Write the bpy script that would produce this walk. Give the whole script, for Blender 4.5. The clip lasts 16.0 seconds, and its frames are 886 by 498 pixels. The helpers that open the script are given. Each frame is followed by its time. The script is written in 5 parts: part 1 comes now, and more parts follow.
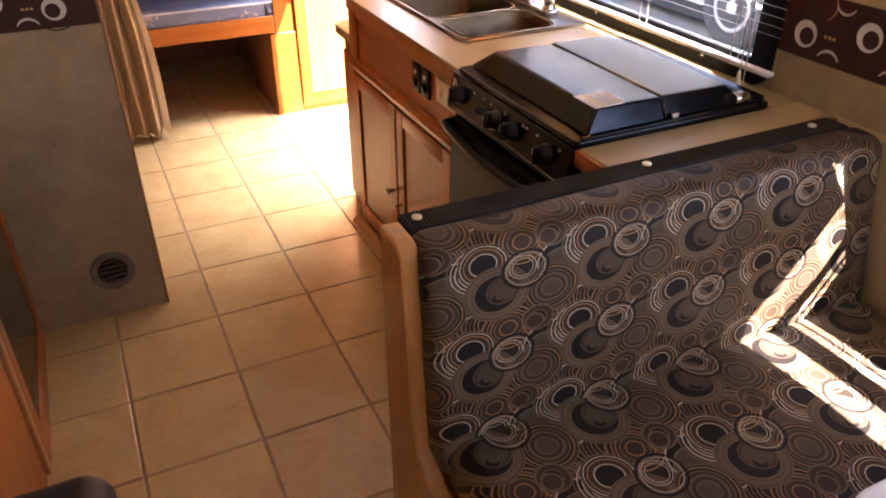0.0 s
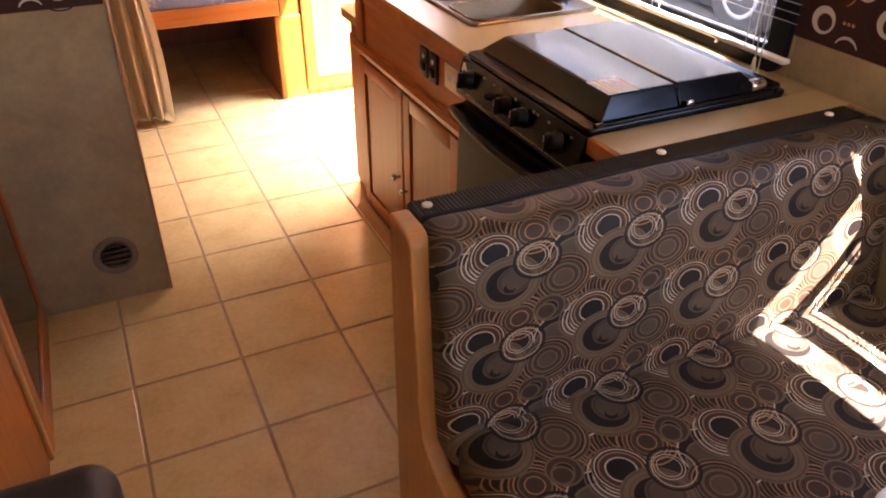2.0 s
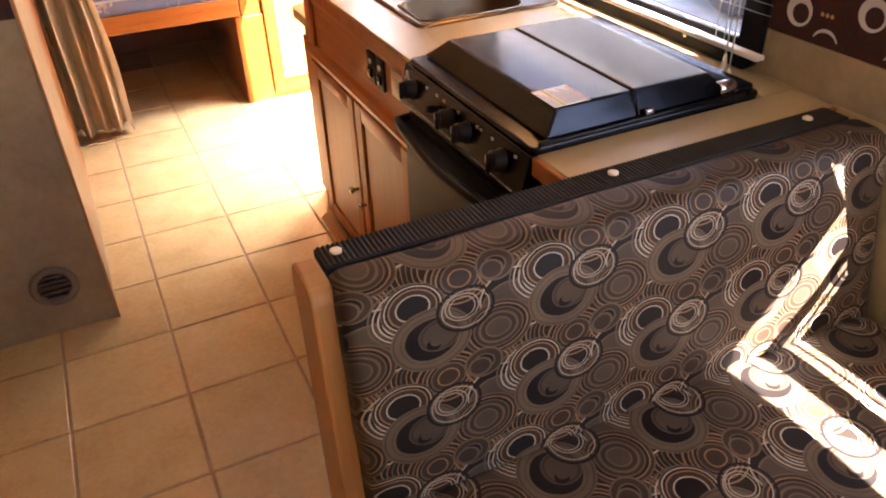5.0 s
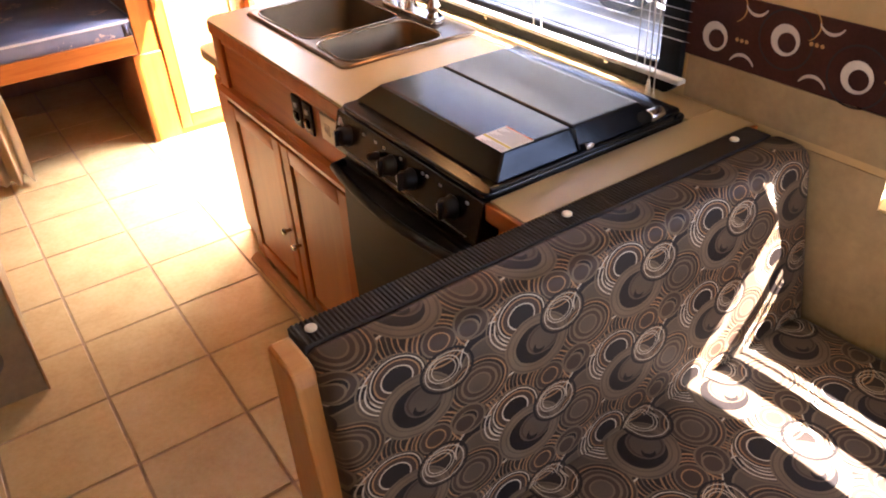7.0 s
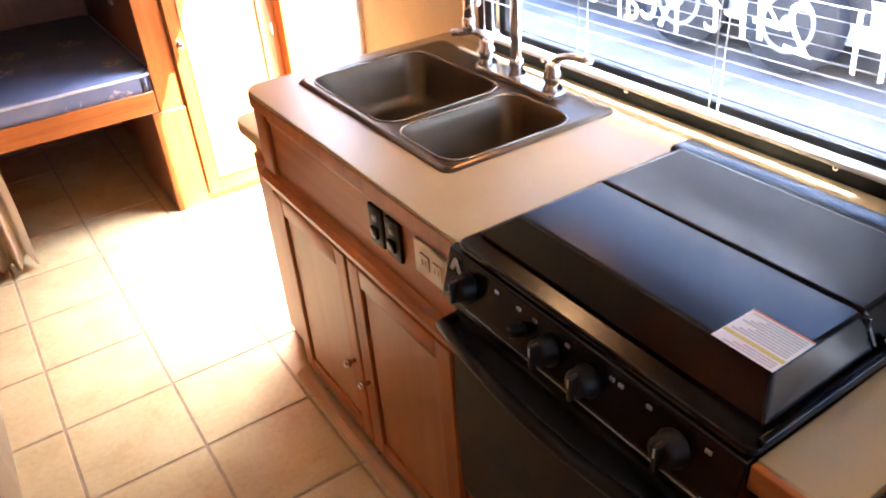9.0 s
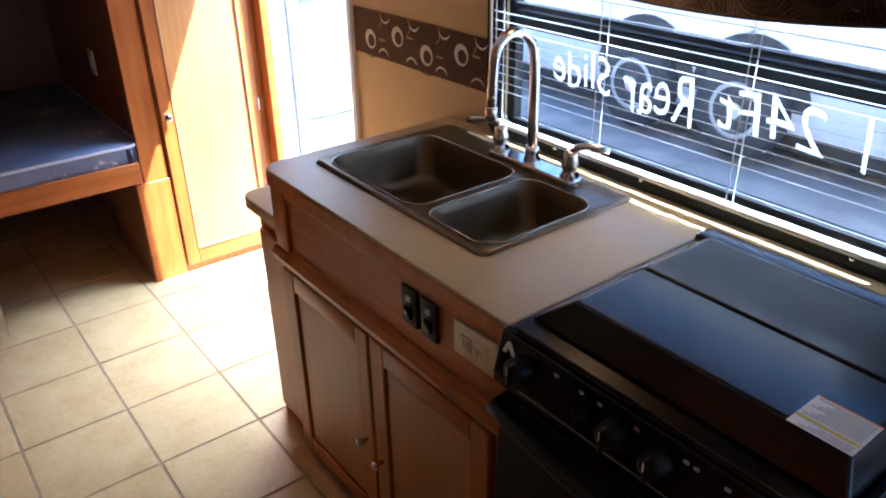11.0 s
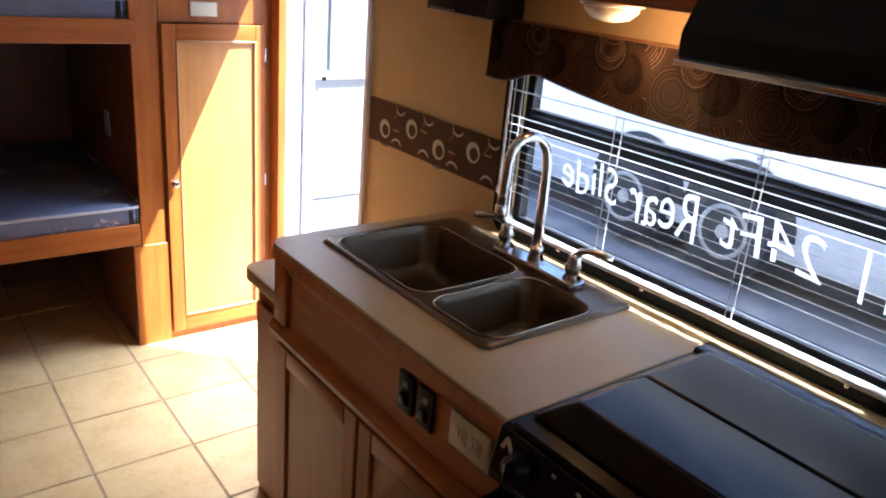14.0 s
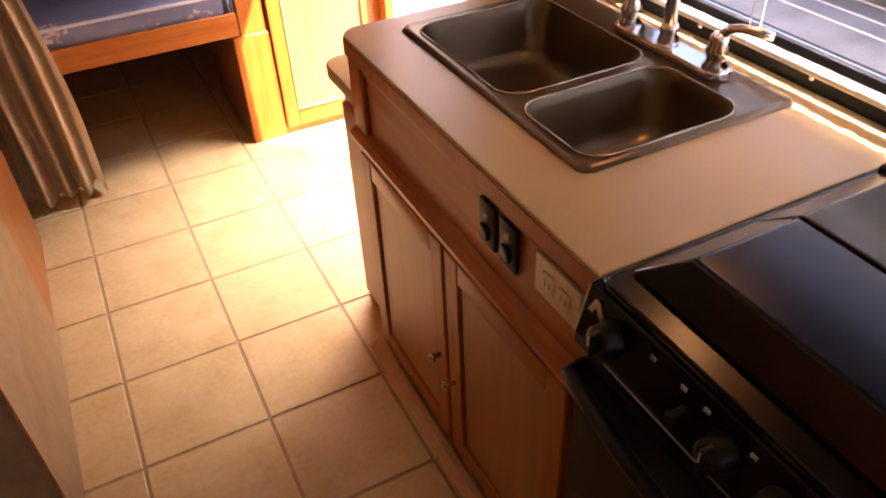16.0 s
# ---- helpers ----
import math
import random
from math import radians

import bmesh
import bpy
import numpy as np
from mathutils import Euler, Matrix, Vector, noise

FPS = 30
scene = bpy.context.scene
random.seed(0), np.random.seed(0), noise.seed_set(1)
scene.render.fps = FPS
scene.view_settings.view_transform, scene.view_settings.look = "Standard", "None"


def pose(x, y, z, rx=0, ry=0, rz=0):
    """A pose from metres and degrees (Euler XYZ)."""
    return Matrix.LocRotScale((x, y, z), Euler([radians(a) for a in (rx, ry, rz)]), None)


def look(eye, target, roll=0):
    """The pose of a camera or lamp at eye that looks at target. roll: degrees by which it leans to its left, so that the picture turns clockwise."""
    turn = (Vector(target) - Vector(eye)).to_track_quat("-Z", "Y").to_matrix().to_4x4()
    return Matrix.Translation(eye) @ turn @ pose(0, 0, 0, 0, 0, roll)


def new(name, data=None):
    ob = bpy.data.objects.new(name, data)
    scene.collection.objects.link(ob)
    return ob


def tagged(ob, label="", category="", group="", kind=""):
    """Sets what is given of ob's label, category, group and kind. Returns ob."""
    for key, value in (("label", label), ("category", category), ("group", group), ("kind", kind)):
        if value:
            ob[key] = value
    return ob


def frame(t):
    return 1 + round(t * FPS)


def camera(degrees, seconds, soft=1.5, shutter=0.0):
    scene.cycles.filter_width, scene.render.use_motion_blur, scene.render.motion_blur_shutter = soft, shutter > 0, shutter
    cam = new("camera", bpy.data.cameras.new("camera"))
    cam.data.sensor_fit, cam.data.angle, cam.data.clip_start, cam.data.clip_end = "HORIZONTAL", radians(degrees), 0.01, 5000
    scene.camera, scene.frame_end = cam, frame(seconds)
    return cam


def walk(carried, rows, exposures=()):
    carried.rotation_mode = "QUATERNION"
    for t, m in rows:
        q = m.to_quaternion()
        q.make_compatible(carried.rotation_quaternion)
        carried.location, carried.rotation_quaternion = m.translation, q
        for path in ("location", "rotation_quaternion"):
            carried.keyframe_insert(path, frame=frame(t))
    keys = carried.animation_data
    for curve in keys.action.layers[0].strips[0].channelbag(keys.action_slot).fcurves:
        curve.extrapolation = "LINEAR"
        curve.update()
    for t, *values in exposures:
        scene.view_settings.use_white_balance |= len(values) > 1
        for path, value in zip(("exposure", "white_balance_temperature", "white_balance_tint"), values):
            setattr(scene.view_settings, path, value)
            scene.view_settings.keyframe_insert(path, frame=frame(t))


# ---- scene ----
cam = camera(60.5, 16.0, soft=2.0)
PATH = [
    (0, (-0.503, -1.533, 1.502), (0.231, 0.004, 0.453), -0.1),
    (0.5, (-0.477, -1.534, 1.5), (0.225, 0.002, 0.428), -0.8),
    (1, (-0.492, -1.526, 1.507), (0.219, -0.002, 0.424), -0.1),
    (1.5, (-0.504, -1.517, 1.502), (0.216, 0.003, 0.42), 0.3),
    (2, (-0.506, -1.505, 1.492), (0.216, 0.016, 0.412), 0.3),
    (2.5, (-0.523, -1.492, 1.477), (0.224, 0.024, 0.407), 0.8),
    (3, (-0.542, -1.469, 1.468), (0.242, 0.03, 0.4), 1.7),
    (3.5, (-0.523, -1.445, 1.453), (0.272, 0.049, 0.387), 1.7),
    (4, (-0.466, -1.425, 1.472), (0.307, 0.059, 0.375), 1.0),
    (6.3, (-0.173, -1.365, 1.479), (0.496, 0.153, 0.362), -5.5),
    (6.5, (-0.213, -1.363, 1.492), (0.514, 0.133, 0.381), -5.5),
    (7, (-0.352, -1.307, 1.555), (0.55, 0.085, 0.438), -3.4),
    (7.5, (-0.337, -1.183, 1.544), (0.602, 0.208, 0.456), -2.7),
    (8, (-0.209, -0.951, 1.494), (0.671, 0.492, 0.424), -3.8),
    (8.5, (-0.15, -0.817, 1.494), (0.643, 0.671, 0.418), -5.5),
    (9, (-0.19, -0.677, 1.499), (0.692, 0.758, 0.42), -4.4),
    (9.2, (-0.224, -0.624, 1.529), (0.746, 0.736, 0.428), -3.0),
    (11.3, (-0.352, -0.587, 1.546), (0.745, 0.829, 0.658), -0.6),
    (11.5, (-0.353, -0.599, 1.547), (0.765, 0.818, 0.686), -0.3),
    (12, (-0.338, -0.628, 1.561), (0.809, 0.783, 0.727), 0.3),
    (12.5, (-0.349, -0.618, 1.552), (0.8, 0.79, 0.717), 2.5),
    (13, (-0.409, -0.588, 1.532), (0.691, 0.856, 0.692), 4.4),
    (13.5, (-0.398, -0.584, 1.535), (0.716, 0.864, 0.723), 5.0),
    (14, (-0.401, -0.574, 1.548), (0.767, 0.888, 0.841), 5.2),
    (14.5, (-0.382, -0.585, 1.507), (0.748, 0.793, 0.6), 6.2),
    (15, (-0.281, -0.556, 1.498), (0.765, 0.796, 0.46), 4.9),
    (15.5, (-0.13, -0.452, 1.487), (0.703, 0.933, 0.309), 0.9),
    (16, (-0.121, -0.392, 1.481), (0.551, 1.027, 0.242), -2.9),
]
EXPOSURES = [(0.0, 4.15, 5950, 26), (1.5, 4.28, 6050, 28), (4.2, 4.42, 6100, 27), (6.3, 4.52, 6100, 28), (8.0, 4.64, 5250, 19), (9.2, 4.67, 4950, 17), (11.3, 2.91, 4350, 10), (12.5, 2.52, 4150, 9), (13.2, 2.5, 4250, 10), (14.0, 2.8, 4900, 14), (15.0, 2.72, 5700, 28), (15.5, 3.12, 6050, 30), (16.0, 3.57, 6600, 38)]
walk(cam, [(t, look(eye, target, roll)) for t, eye, target, roll in PATH], EXPOSURES)

# ---- daylight ----
SUN_WAY = Vector((-1.0, 1.0, -2.13)).normalized()
world = bpy.data.worlds.new("sky")
scene.world = world
world.use_nodes = True
wn = world.node_tree.nodes
sky = wn.new("ShaderNodeTexSky")
sky.sky_type = "NISHITA"
sky.sun_disc = False
sky.sun_elevation = math.asin(-SUN_WAY.z)
sky.sun_rotation = math.atan2(-SUN_WAY.x, -SUN_WAY.y)
world.node_tree.links.new(sky.outputs[0], wn["Background"].inputs[0])
wn["Background"].inputs[1].default_value = 0.05
sun = new("sun", bpy.data.lights.new("sun", "SUN"))
sun.data.energy = 5.0
sun.data.angle = radians(0.53)
sun.data.color = (1.0, 0.93, 0.82)
sun.matrix_world = look((0, 0, 8), Vector((0, 0, 8)) + SUN_WAY)


def window_light(name, where, target, wide, high, power, colour=(0.86, 0.93, 1.0)):
    """Area lamp that stands in for sky light at an opening."""
    lamp = new(name, bpy.data.lights.new(name, "AREA"))
    lamp.data.shape, lamp.data.size, lamp.data.size_y = "RECTANGLE", wide, high
    lamp.data.energy, lamp.data.color = power, colour
    lamp.matrix_world = look(where, target)
    return lamp


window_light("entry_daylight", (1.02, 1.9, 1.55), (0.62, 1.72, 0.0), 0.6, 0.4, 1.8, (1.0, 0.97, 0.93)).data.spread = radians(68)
window_light("dinette_daylight", (0.94, -1.75, 1.05), (0.3, -0.95, 0.45), 0.9, 0.5, 0.22, (1.0, 0.95, 0.87))
# fill lamp added behind the camera, at an invented opening
window_light("rear_fill", (-0.1, -3.02, 1.3), (0.0, 0.0, 0.7), 1.4, 0.6, 0.06, (1.0, 0.95, 0.87))

# ---- small tools ----
TILE = 0.305
WX = 0.955          # inner face of the window wall
CT = 0.875          # worktop height


def part(name, bm, material, parent=None, label=""):
    """One mesh object, under a thing or a part when given; the mesh is in world places."""
    bmesh.ops.recalc_face_normals(bm, faces=bm.faces)
    me = bpy.data.meshes.new(name)
    bm.to_mesh(me)
    bm.free()
    me.materials.append(material)
    ob = new(name, me)
    adopt(ob, parent)
    if label:
        ob["label"] = label
    return ob


def adopt(ob, parent):
    if parent is not None:
        base = parent.location if parent.parent is None else Vector((0, 0, 0))
        ob.parent = parent
        ob.matrix_parent_inverse = Matrix.Translation(-base)
    return ob


def thing(name, place, label, category, group="", kind=""):
    e = new(name)
    e.empty_display_size = 0.05
    e.location = place
    return tagged(e, label, category, group, kind)


def uv_boxes(bm, along="z"):
    """Box-projected coordinates in metres; u runs along the grain."""
    lay = bm.loops.layers.uv.verify()
    g = "xyz".index(along)
    for f in bm.faces:
        n = [abs(c) for c in f.normal]
        k = n.index(max(n))
        axes = [a for a in range(3) if a != k]
        if g in axes:
            axes = [g] + [a for a in axes if a != g]
        for lp in f.loops:
            lp[lay].uv = (lp.vert.co[axes[0]] + 0.37 * k, lp.vert.co[axes[1]] + 0.21 * k)
    return bm


def box(x0, x1, y0, y1, z0, z1, bev=0.0, seg=2, bm=None, along="z"):
    new_bm = bmesh.new()
    m = Matrix.Translation(((x0 + x1) / 2, (y0 + y1) / 2, (z0 + z1) / 2)) @ Matrix.Diagonal((abs(x1 - x0), abs(y1 - y0), abs(z1 - z0), 1))
    bmesh.ops.create_cube(new_bm, size=1, matrix=m)
    if bev:
        bmesh.ops.bevel(new_bm, geom=list(new_bm.edges), offset=bev, segments=seg, profile=0.5, affect="EDGES")
        for f in new_bm.faces:
            f.smooth = seg > 1 and f.calc_area() < 0.02
    new_bm.normal_update()
    uv_boxes(new_bm, along)
    if bm is None:
        return new_bm
    me = bpy.data.meshes.new("tmp")
    new_bm.to_mesh(me)
    new_bm.free()
    bm.from_mesh(me)
    bpy.data.meshes.remove(me)
    return bm


def boxes(specs, bev=0.0, along="z", seg=2):
    bm = bmesh.new()
    for s in specs:
        box(*s, bev=bev, bm=bm, along=along, seg=seg)
    return bm


def rod(a, b, r, sides=12, bm=None, r2=None):
    bm = bm or bmesh.new()
    a, b = Vector(a), Vector(b)
    m = Matrix.Translation((a + b) / 2) @ (b - a).to_track_quat("Z", "Y").to_matrix().to_4x4()
    got = bmesh.ops.create_cone(bm, cap_ends=True, segments=sides, radius1=r, radius2=r if r2 is None else r2, depth=(b - a).length, matrix=m)
    for v in got["verts"]:
        for f in v.link_faces:
            f.smooth = len(f.verts) == 4
    return bm


def tube(points, r, sides=10, bm=None):
    """A round bar along a line of points."""
    bm = bm or bmesh.new()
    pts = [Vector(p) for p in points]
    rings = []
    side = None
    for i, p in enumerate(pts):
        d = (pts[min(i + 1, len(pts) - 1)] - pts[max(i - 1, 0)]).normalized()
        side = (side - d * side.dot(d)).normalized() if side else d.orthogonal().normalized()
        up = d.cross(side)
        rad = r[i] if isinstance(r, (list, tuple)) else r
        rings.append([bm.verts.new(p + rad * (math.cos(t) * side + math.sin(t) * up)) for t in (2 * math.pi * k / sides for k in range(sides))])
    for a, b in zip(rings, rings[1:]):
        for k in range(sides):
            f = bm.faces.new((a[k], a[(k + 1) % sides], b[(k + 1) % sides], b[k]))
            f.smooth = True
    bm.faces.new(rings[0][::-1])
    bm.faces.new(rings[-1])
    return bm


def lathe(profile, place, sides=20, axis=None, bm=None):
    """A turned shape: (radius, height) pairs round an axis."""
    bm = bm or bmesh.new()
    q = (Vector(axis) if axis else Vector((0, 0, 1))).to_track_quat("Z", "Y").to_matrix()
    rings = []
    for rad, h in profile:
        rings.append([bm.verts.new(Vector(place) + q @ Vector((rad * math.cos(t), rad * math.sin(t), h))) for t in (2 * math.pi * k / sides for k in range(sides))])
    for a, b in zip(rings, rings[1:]):
        for k in range(sides):
            f = bm.faces.new((a[k], a[(k + 1) % sides], b[(k + 1) % sides], b[k]))
            f.smooth = True
    bm.faces.new(rings[0][::-1])
    bm.faces.new(rings[-1])
    return bm


def prism(outline, axis, lo, hi, bev=0.0, along="z"):
    """An outline of two-number points pushed along an axis (x: outline is y, z; y: x, z; z: x, y)."""
    bm = bmesh.new()
    def at(p, h):
        return {"x": (h, p[0], p[1]), "y": (p[0], h, p[1]), "z": (p[0], p[1], h)}[axis]
    a = [bm.verts.new(at(p, lo)) for p in outline]
    b = [bm.verts.new(at(p, hi)) for p in outline]
    n = len(outline)
    bm.faces.new(a)
    bm.faces.new(b[::-1])
    for k in range(n):
        bm.faces.new((a[k], a[(k + 1) % n], b[(k + 1) % n], b[k]))
    bmesh.ops.recalc_face_normals(bm, faces=bm.faces)
    if bev:
        bmesh.ops.bevel(bm, geom=list(bm.edges), offset=bev, segments=2, profile=0.5, affect="EDGES")
    bm.normal_update()
    return uv_boxes(bm, along)


def rounded(x0, x1, y0, y1, r, n=6, which=(1, 1, 1, 1)):
    """Outline of a rectangle with rounded corners, from (x0, y0) round."""
    out = []
    for k, (cx, cy, px, py) in enumerate(((x0 + r, y0 + r, x0, y0), (x1 - r, y0 + r, x1, y0), (x1 - r, y1 - r, x1, y1), (x0 + r, y1 - r, x0, y1))):
        if not which[k]:
            out.append((px, py))
            continue
        for i in range(n + 1):
            t = math.pi + k * math.pi / 2 + i * math.pi / 2 / n
            out.append((cx + r * math.cos(t), cy + r * math.sin(t)))
    return out


# ---- materials ----
def node_mat(name):
    m = bpy.data.materials.new(name)
    m.use_nodes = True
    nt = m.node_tree
    return m, nt, nt.nodes, nt.links, nt.nodes["Principled BSDF"]


def ramp(nt, fac, stops):
    r = nt.nodes.new("ShaderNodeValToRGB")
    e = r.color_ramp.elements
    while len(e) < len(stops):
        e.new(0.5)
    for el, (p, c) in zip(e, stops):
        el.position, el.color = p, (*c, 1)
    nt.links.new(fac, r.inputs[0])
    return r.outputs[0]


def maths(nt, op, a, b=None, c=None):
    n = nt.nodes.new("ShaderNodeMath")
    n.operation = op
    for k, v in enumerate((a, b, c)):
        if v is None:
            continue
        if isinstance(v, (int, float)):
            n.inputs[k].default_value = v
        else:
            nt.links.new(v, n.inputs[k])
    return n.outputs[0]


def mix(nt, fac, a, b, kind="MIX"):
    n = nt.nodes.new("ShaderNodeMix")
    n.data_type, n.blend_type = "RGBA", kind
    for k, v in ((0, fac), (6, a), (7, b)):
        if isinstance(v, (int, float)):
            n.inputs[k].default_value = v
        elif isinstance(v, tuple):
            n.inputs[k].default_value = (*v, 1)
        else:
            nt.links.new(v, n.inputs[k])
    return n.outputs[2]


def noise_of(nt, vec, scale, detail=4.0, rough=0.55):
    n = nt.nodes.new("ShaderNodeTexNoise")
    n.inputs["Scale"].default_value, n.inputs["Detail"].default_value, n.inputs["Roughness"].default_value = scale, detail, rough
    if vec is not None:
        nt.links.new(vec, n.inputs["Vector"])
    return n.outputs["Fac"]


def coords(nt, kind="Object", scale=(1, 1, 1)):
    t = nt.nodes.new("ShaderNodeTexCoord")
    mp = nt.nodes.new("ShaderNodeMapping")
    mp.inputs["Scale"].default_value = scale
    nt.links.new(t.outputs[kind], mp.inputs["Vector"])
    return mp.outputs[0]


def bump(nt, bsdf, height, strength=0.2, dist=0.002):
    b = nt.nodes.new("ShaderNodeBump")
    b.inputs["Strength"].default_value, b.inputs["Distance"].default_value = strength, dist
    nt.links.new(height, b.inputs["Height"])
    nt.links.new(b.outputs[0], bsdf.inputs["Normal"])


def plain(name, colour, rough=0.5, metal=0.0, vary=0.12, scale=9.0, fine=160.0, relief=0.08, coat=0.0):
    m, nt, nodes, links, b = node_mat(name)
    v = coords(nt)
    big, small = noise_of(nt, v, scale), noise_of(nt, v, fine, 2)
    lo = tuple(c * (1 - vary) for c in colour)
    hi = tuple(min(1, c * (1 + vary)) for c in colour)
    links.new(ramp(nt, maths(nt, "MULTIPLY_ADD", small, 0.3, maths(nt, "MULTIPLY", big, 0.7)), [(0.3, lo), (0.7, hi)]), b.inputs["Base Color"])
    b.inputs["Metallic"].default_value = metal
    links.new(maths(nt, "MULTIPLY_ADD", big, 0.2 * rough, rough * 0.9), b.inputs["Roughness"])
    b.inputs["Coat Weight"].default_value = coat
    if relief:
        bump(nt, b, small, relief, 0.001)
    return m


def wood(name, dark, light, rough=0.38, grain=1.0):
    """Varnished wood; the grain runs along u."""
    m, nt, nodes, links, b = node_mat(name)
    v = coords(nt, "UV", (1.6 * grain, 26 * grain, 1))
    info = nt.nodes.new("ShaderNodeObjectInfo")
    off = nt.nodes.new("ShaderNodeVectorMath")
    off.operation = "ADD"
    links.new(v, off.inputs[0])
    comb = nt.nodes.new("ShaderNodeCombineXYZ")
    links.new(maths(nt, "MULTIPLY", info.outputs["Random"], 37.0), comb.inputs[0])
    links.new(maths(nt, "MULTIPLY", info.outputs["Random"], 91.0), comb.inputs[1])
    links.new(comb.outputs[0], off.inputs[1])
    v = off.outputs[0]
    a = noise_of(nt, v, 1.4, 6, 0.6)
    f = noise_of(nt, v, 9.0, 3, 0.7)
    t = maths(nt, "MULTIPLY_ADD", f, 0.35, maths(nt, "MULTIPLY", a, 0.75))
    col = ramp(nt, t, [(0.35, dark), (0.55, tuple((p + q) / 2 for p, q in zip(dark, light))), (0.75, light)])
    big = noise_of(nt, coords(nt), 2.2, 2)
    col = mix(nt, 1.0, col, ramp(nt, big, [(0.3, (0.82, 0.8, 0.78)), (0.7, (1, 1, 1))]), "MULTIPLY")
    links.new(col, b.inputs["Base Color"])
    links.new(maths(nt, "MULTIPLY_ADD", f, 0.2, rough - 0.1), b.inputs["Roughness"])
    b.inputs["Coat Weight"].default_value = 0.12
    b.inputs["Coat Roughness"].default_value = 0.25
    bump(nt, b, f, 0.12, 0.0006)
    return m


PITCH_U, PITCH_V, SLANT = 0.217, 0.195, 0.18     # repeat of the printed fabric


def printed_disc(nt, vec, col, centre, radius, stops):
    """Lay one printed round, ring by ring, over the colour so far, once in each repeat."""
    u, v = centre
    sub = nt.nodes.new("ShaderNodeVectorMath")
    sub.operation = "SUBTRACT"
    sub.inputs[1].default_value = (u - SLANT * v, v, 0)
    nt.links.new(vec, sub.inputs[0])
    wrap = nt.nodes.new("ShaderNodeVectorMath")
    wrap.operation = "WRAP"
    wrap.inputs[1].default_value = (PITCH_U / 2, PITCH_V / 2, 1)
    wrap.inputs[2].default_value = (-PITCH_U / 2, -PITCH_V / 2, -1)
    nt.links.new(sub.outputs[0], wrap.inputs[0])
    sep = nt.nodes.new("ShaderNodeSeparateXYZ")
    nt.links.new(wrap.outputs[0], sep.inputs[0])
    com = nt.nodes.new("ShaderNodeCombineXYZ")
    nt.links.new(maths(nt, "MULTIPLY_ADD", sep.outputs[1], SLANT, sep.outputs[0]), com.inputs[0])
    nt.links.new(sep.outputs[1], com.inputs[1])
    dist = nt.nodes.new("ShaderNodeVectorMath")
    dist.operation = "LENGTH"
    nt.links.new(com.outputs[0], dist.inputs[0])
    d = maths(nt, "DIVIDE", dist.outputs["Value"], radius)
    cr = nt.nodes.new("ShaderNodeValToRGB")
    cr.color_ramp.interpolation = "CONSTANT"
    el = cr.color_ramp.elements
    el[0].position, el[0].color = 0.0, stops[0][1]
    el[1].position, el[1].color = 1.0, (0, 0, 0, 0)
    for at, c in stops[1:]:
        e = el.new(at)
        e.color = c
    nt.links.new(d, cr.inputs[0])
    return mix(nt, cr.outputs["Alpha"], col, cr.outputs["Color"])


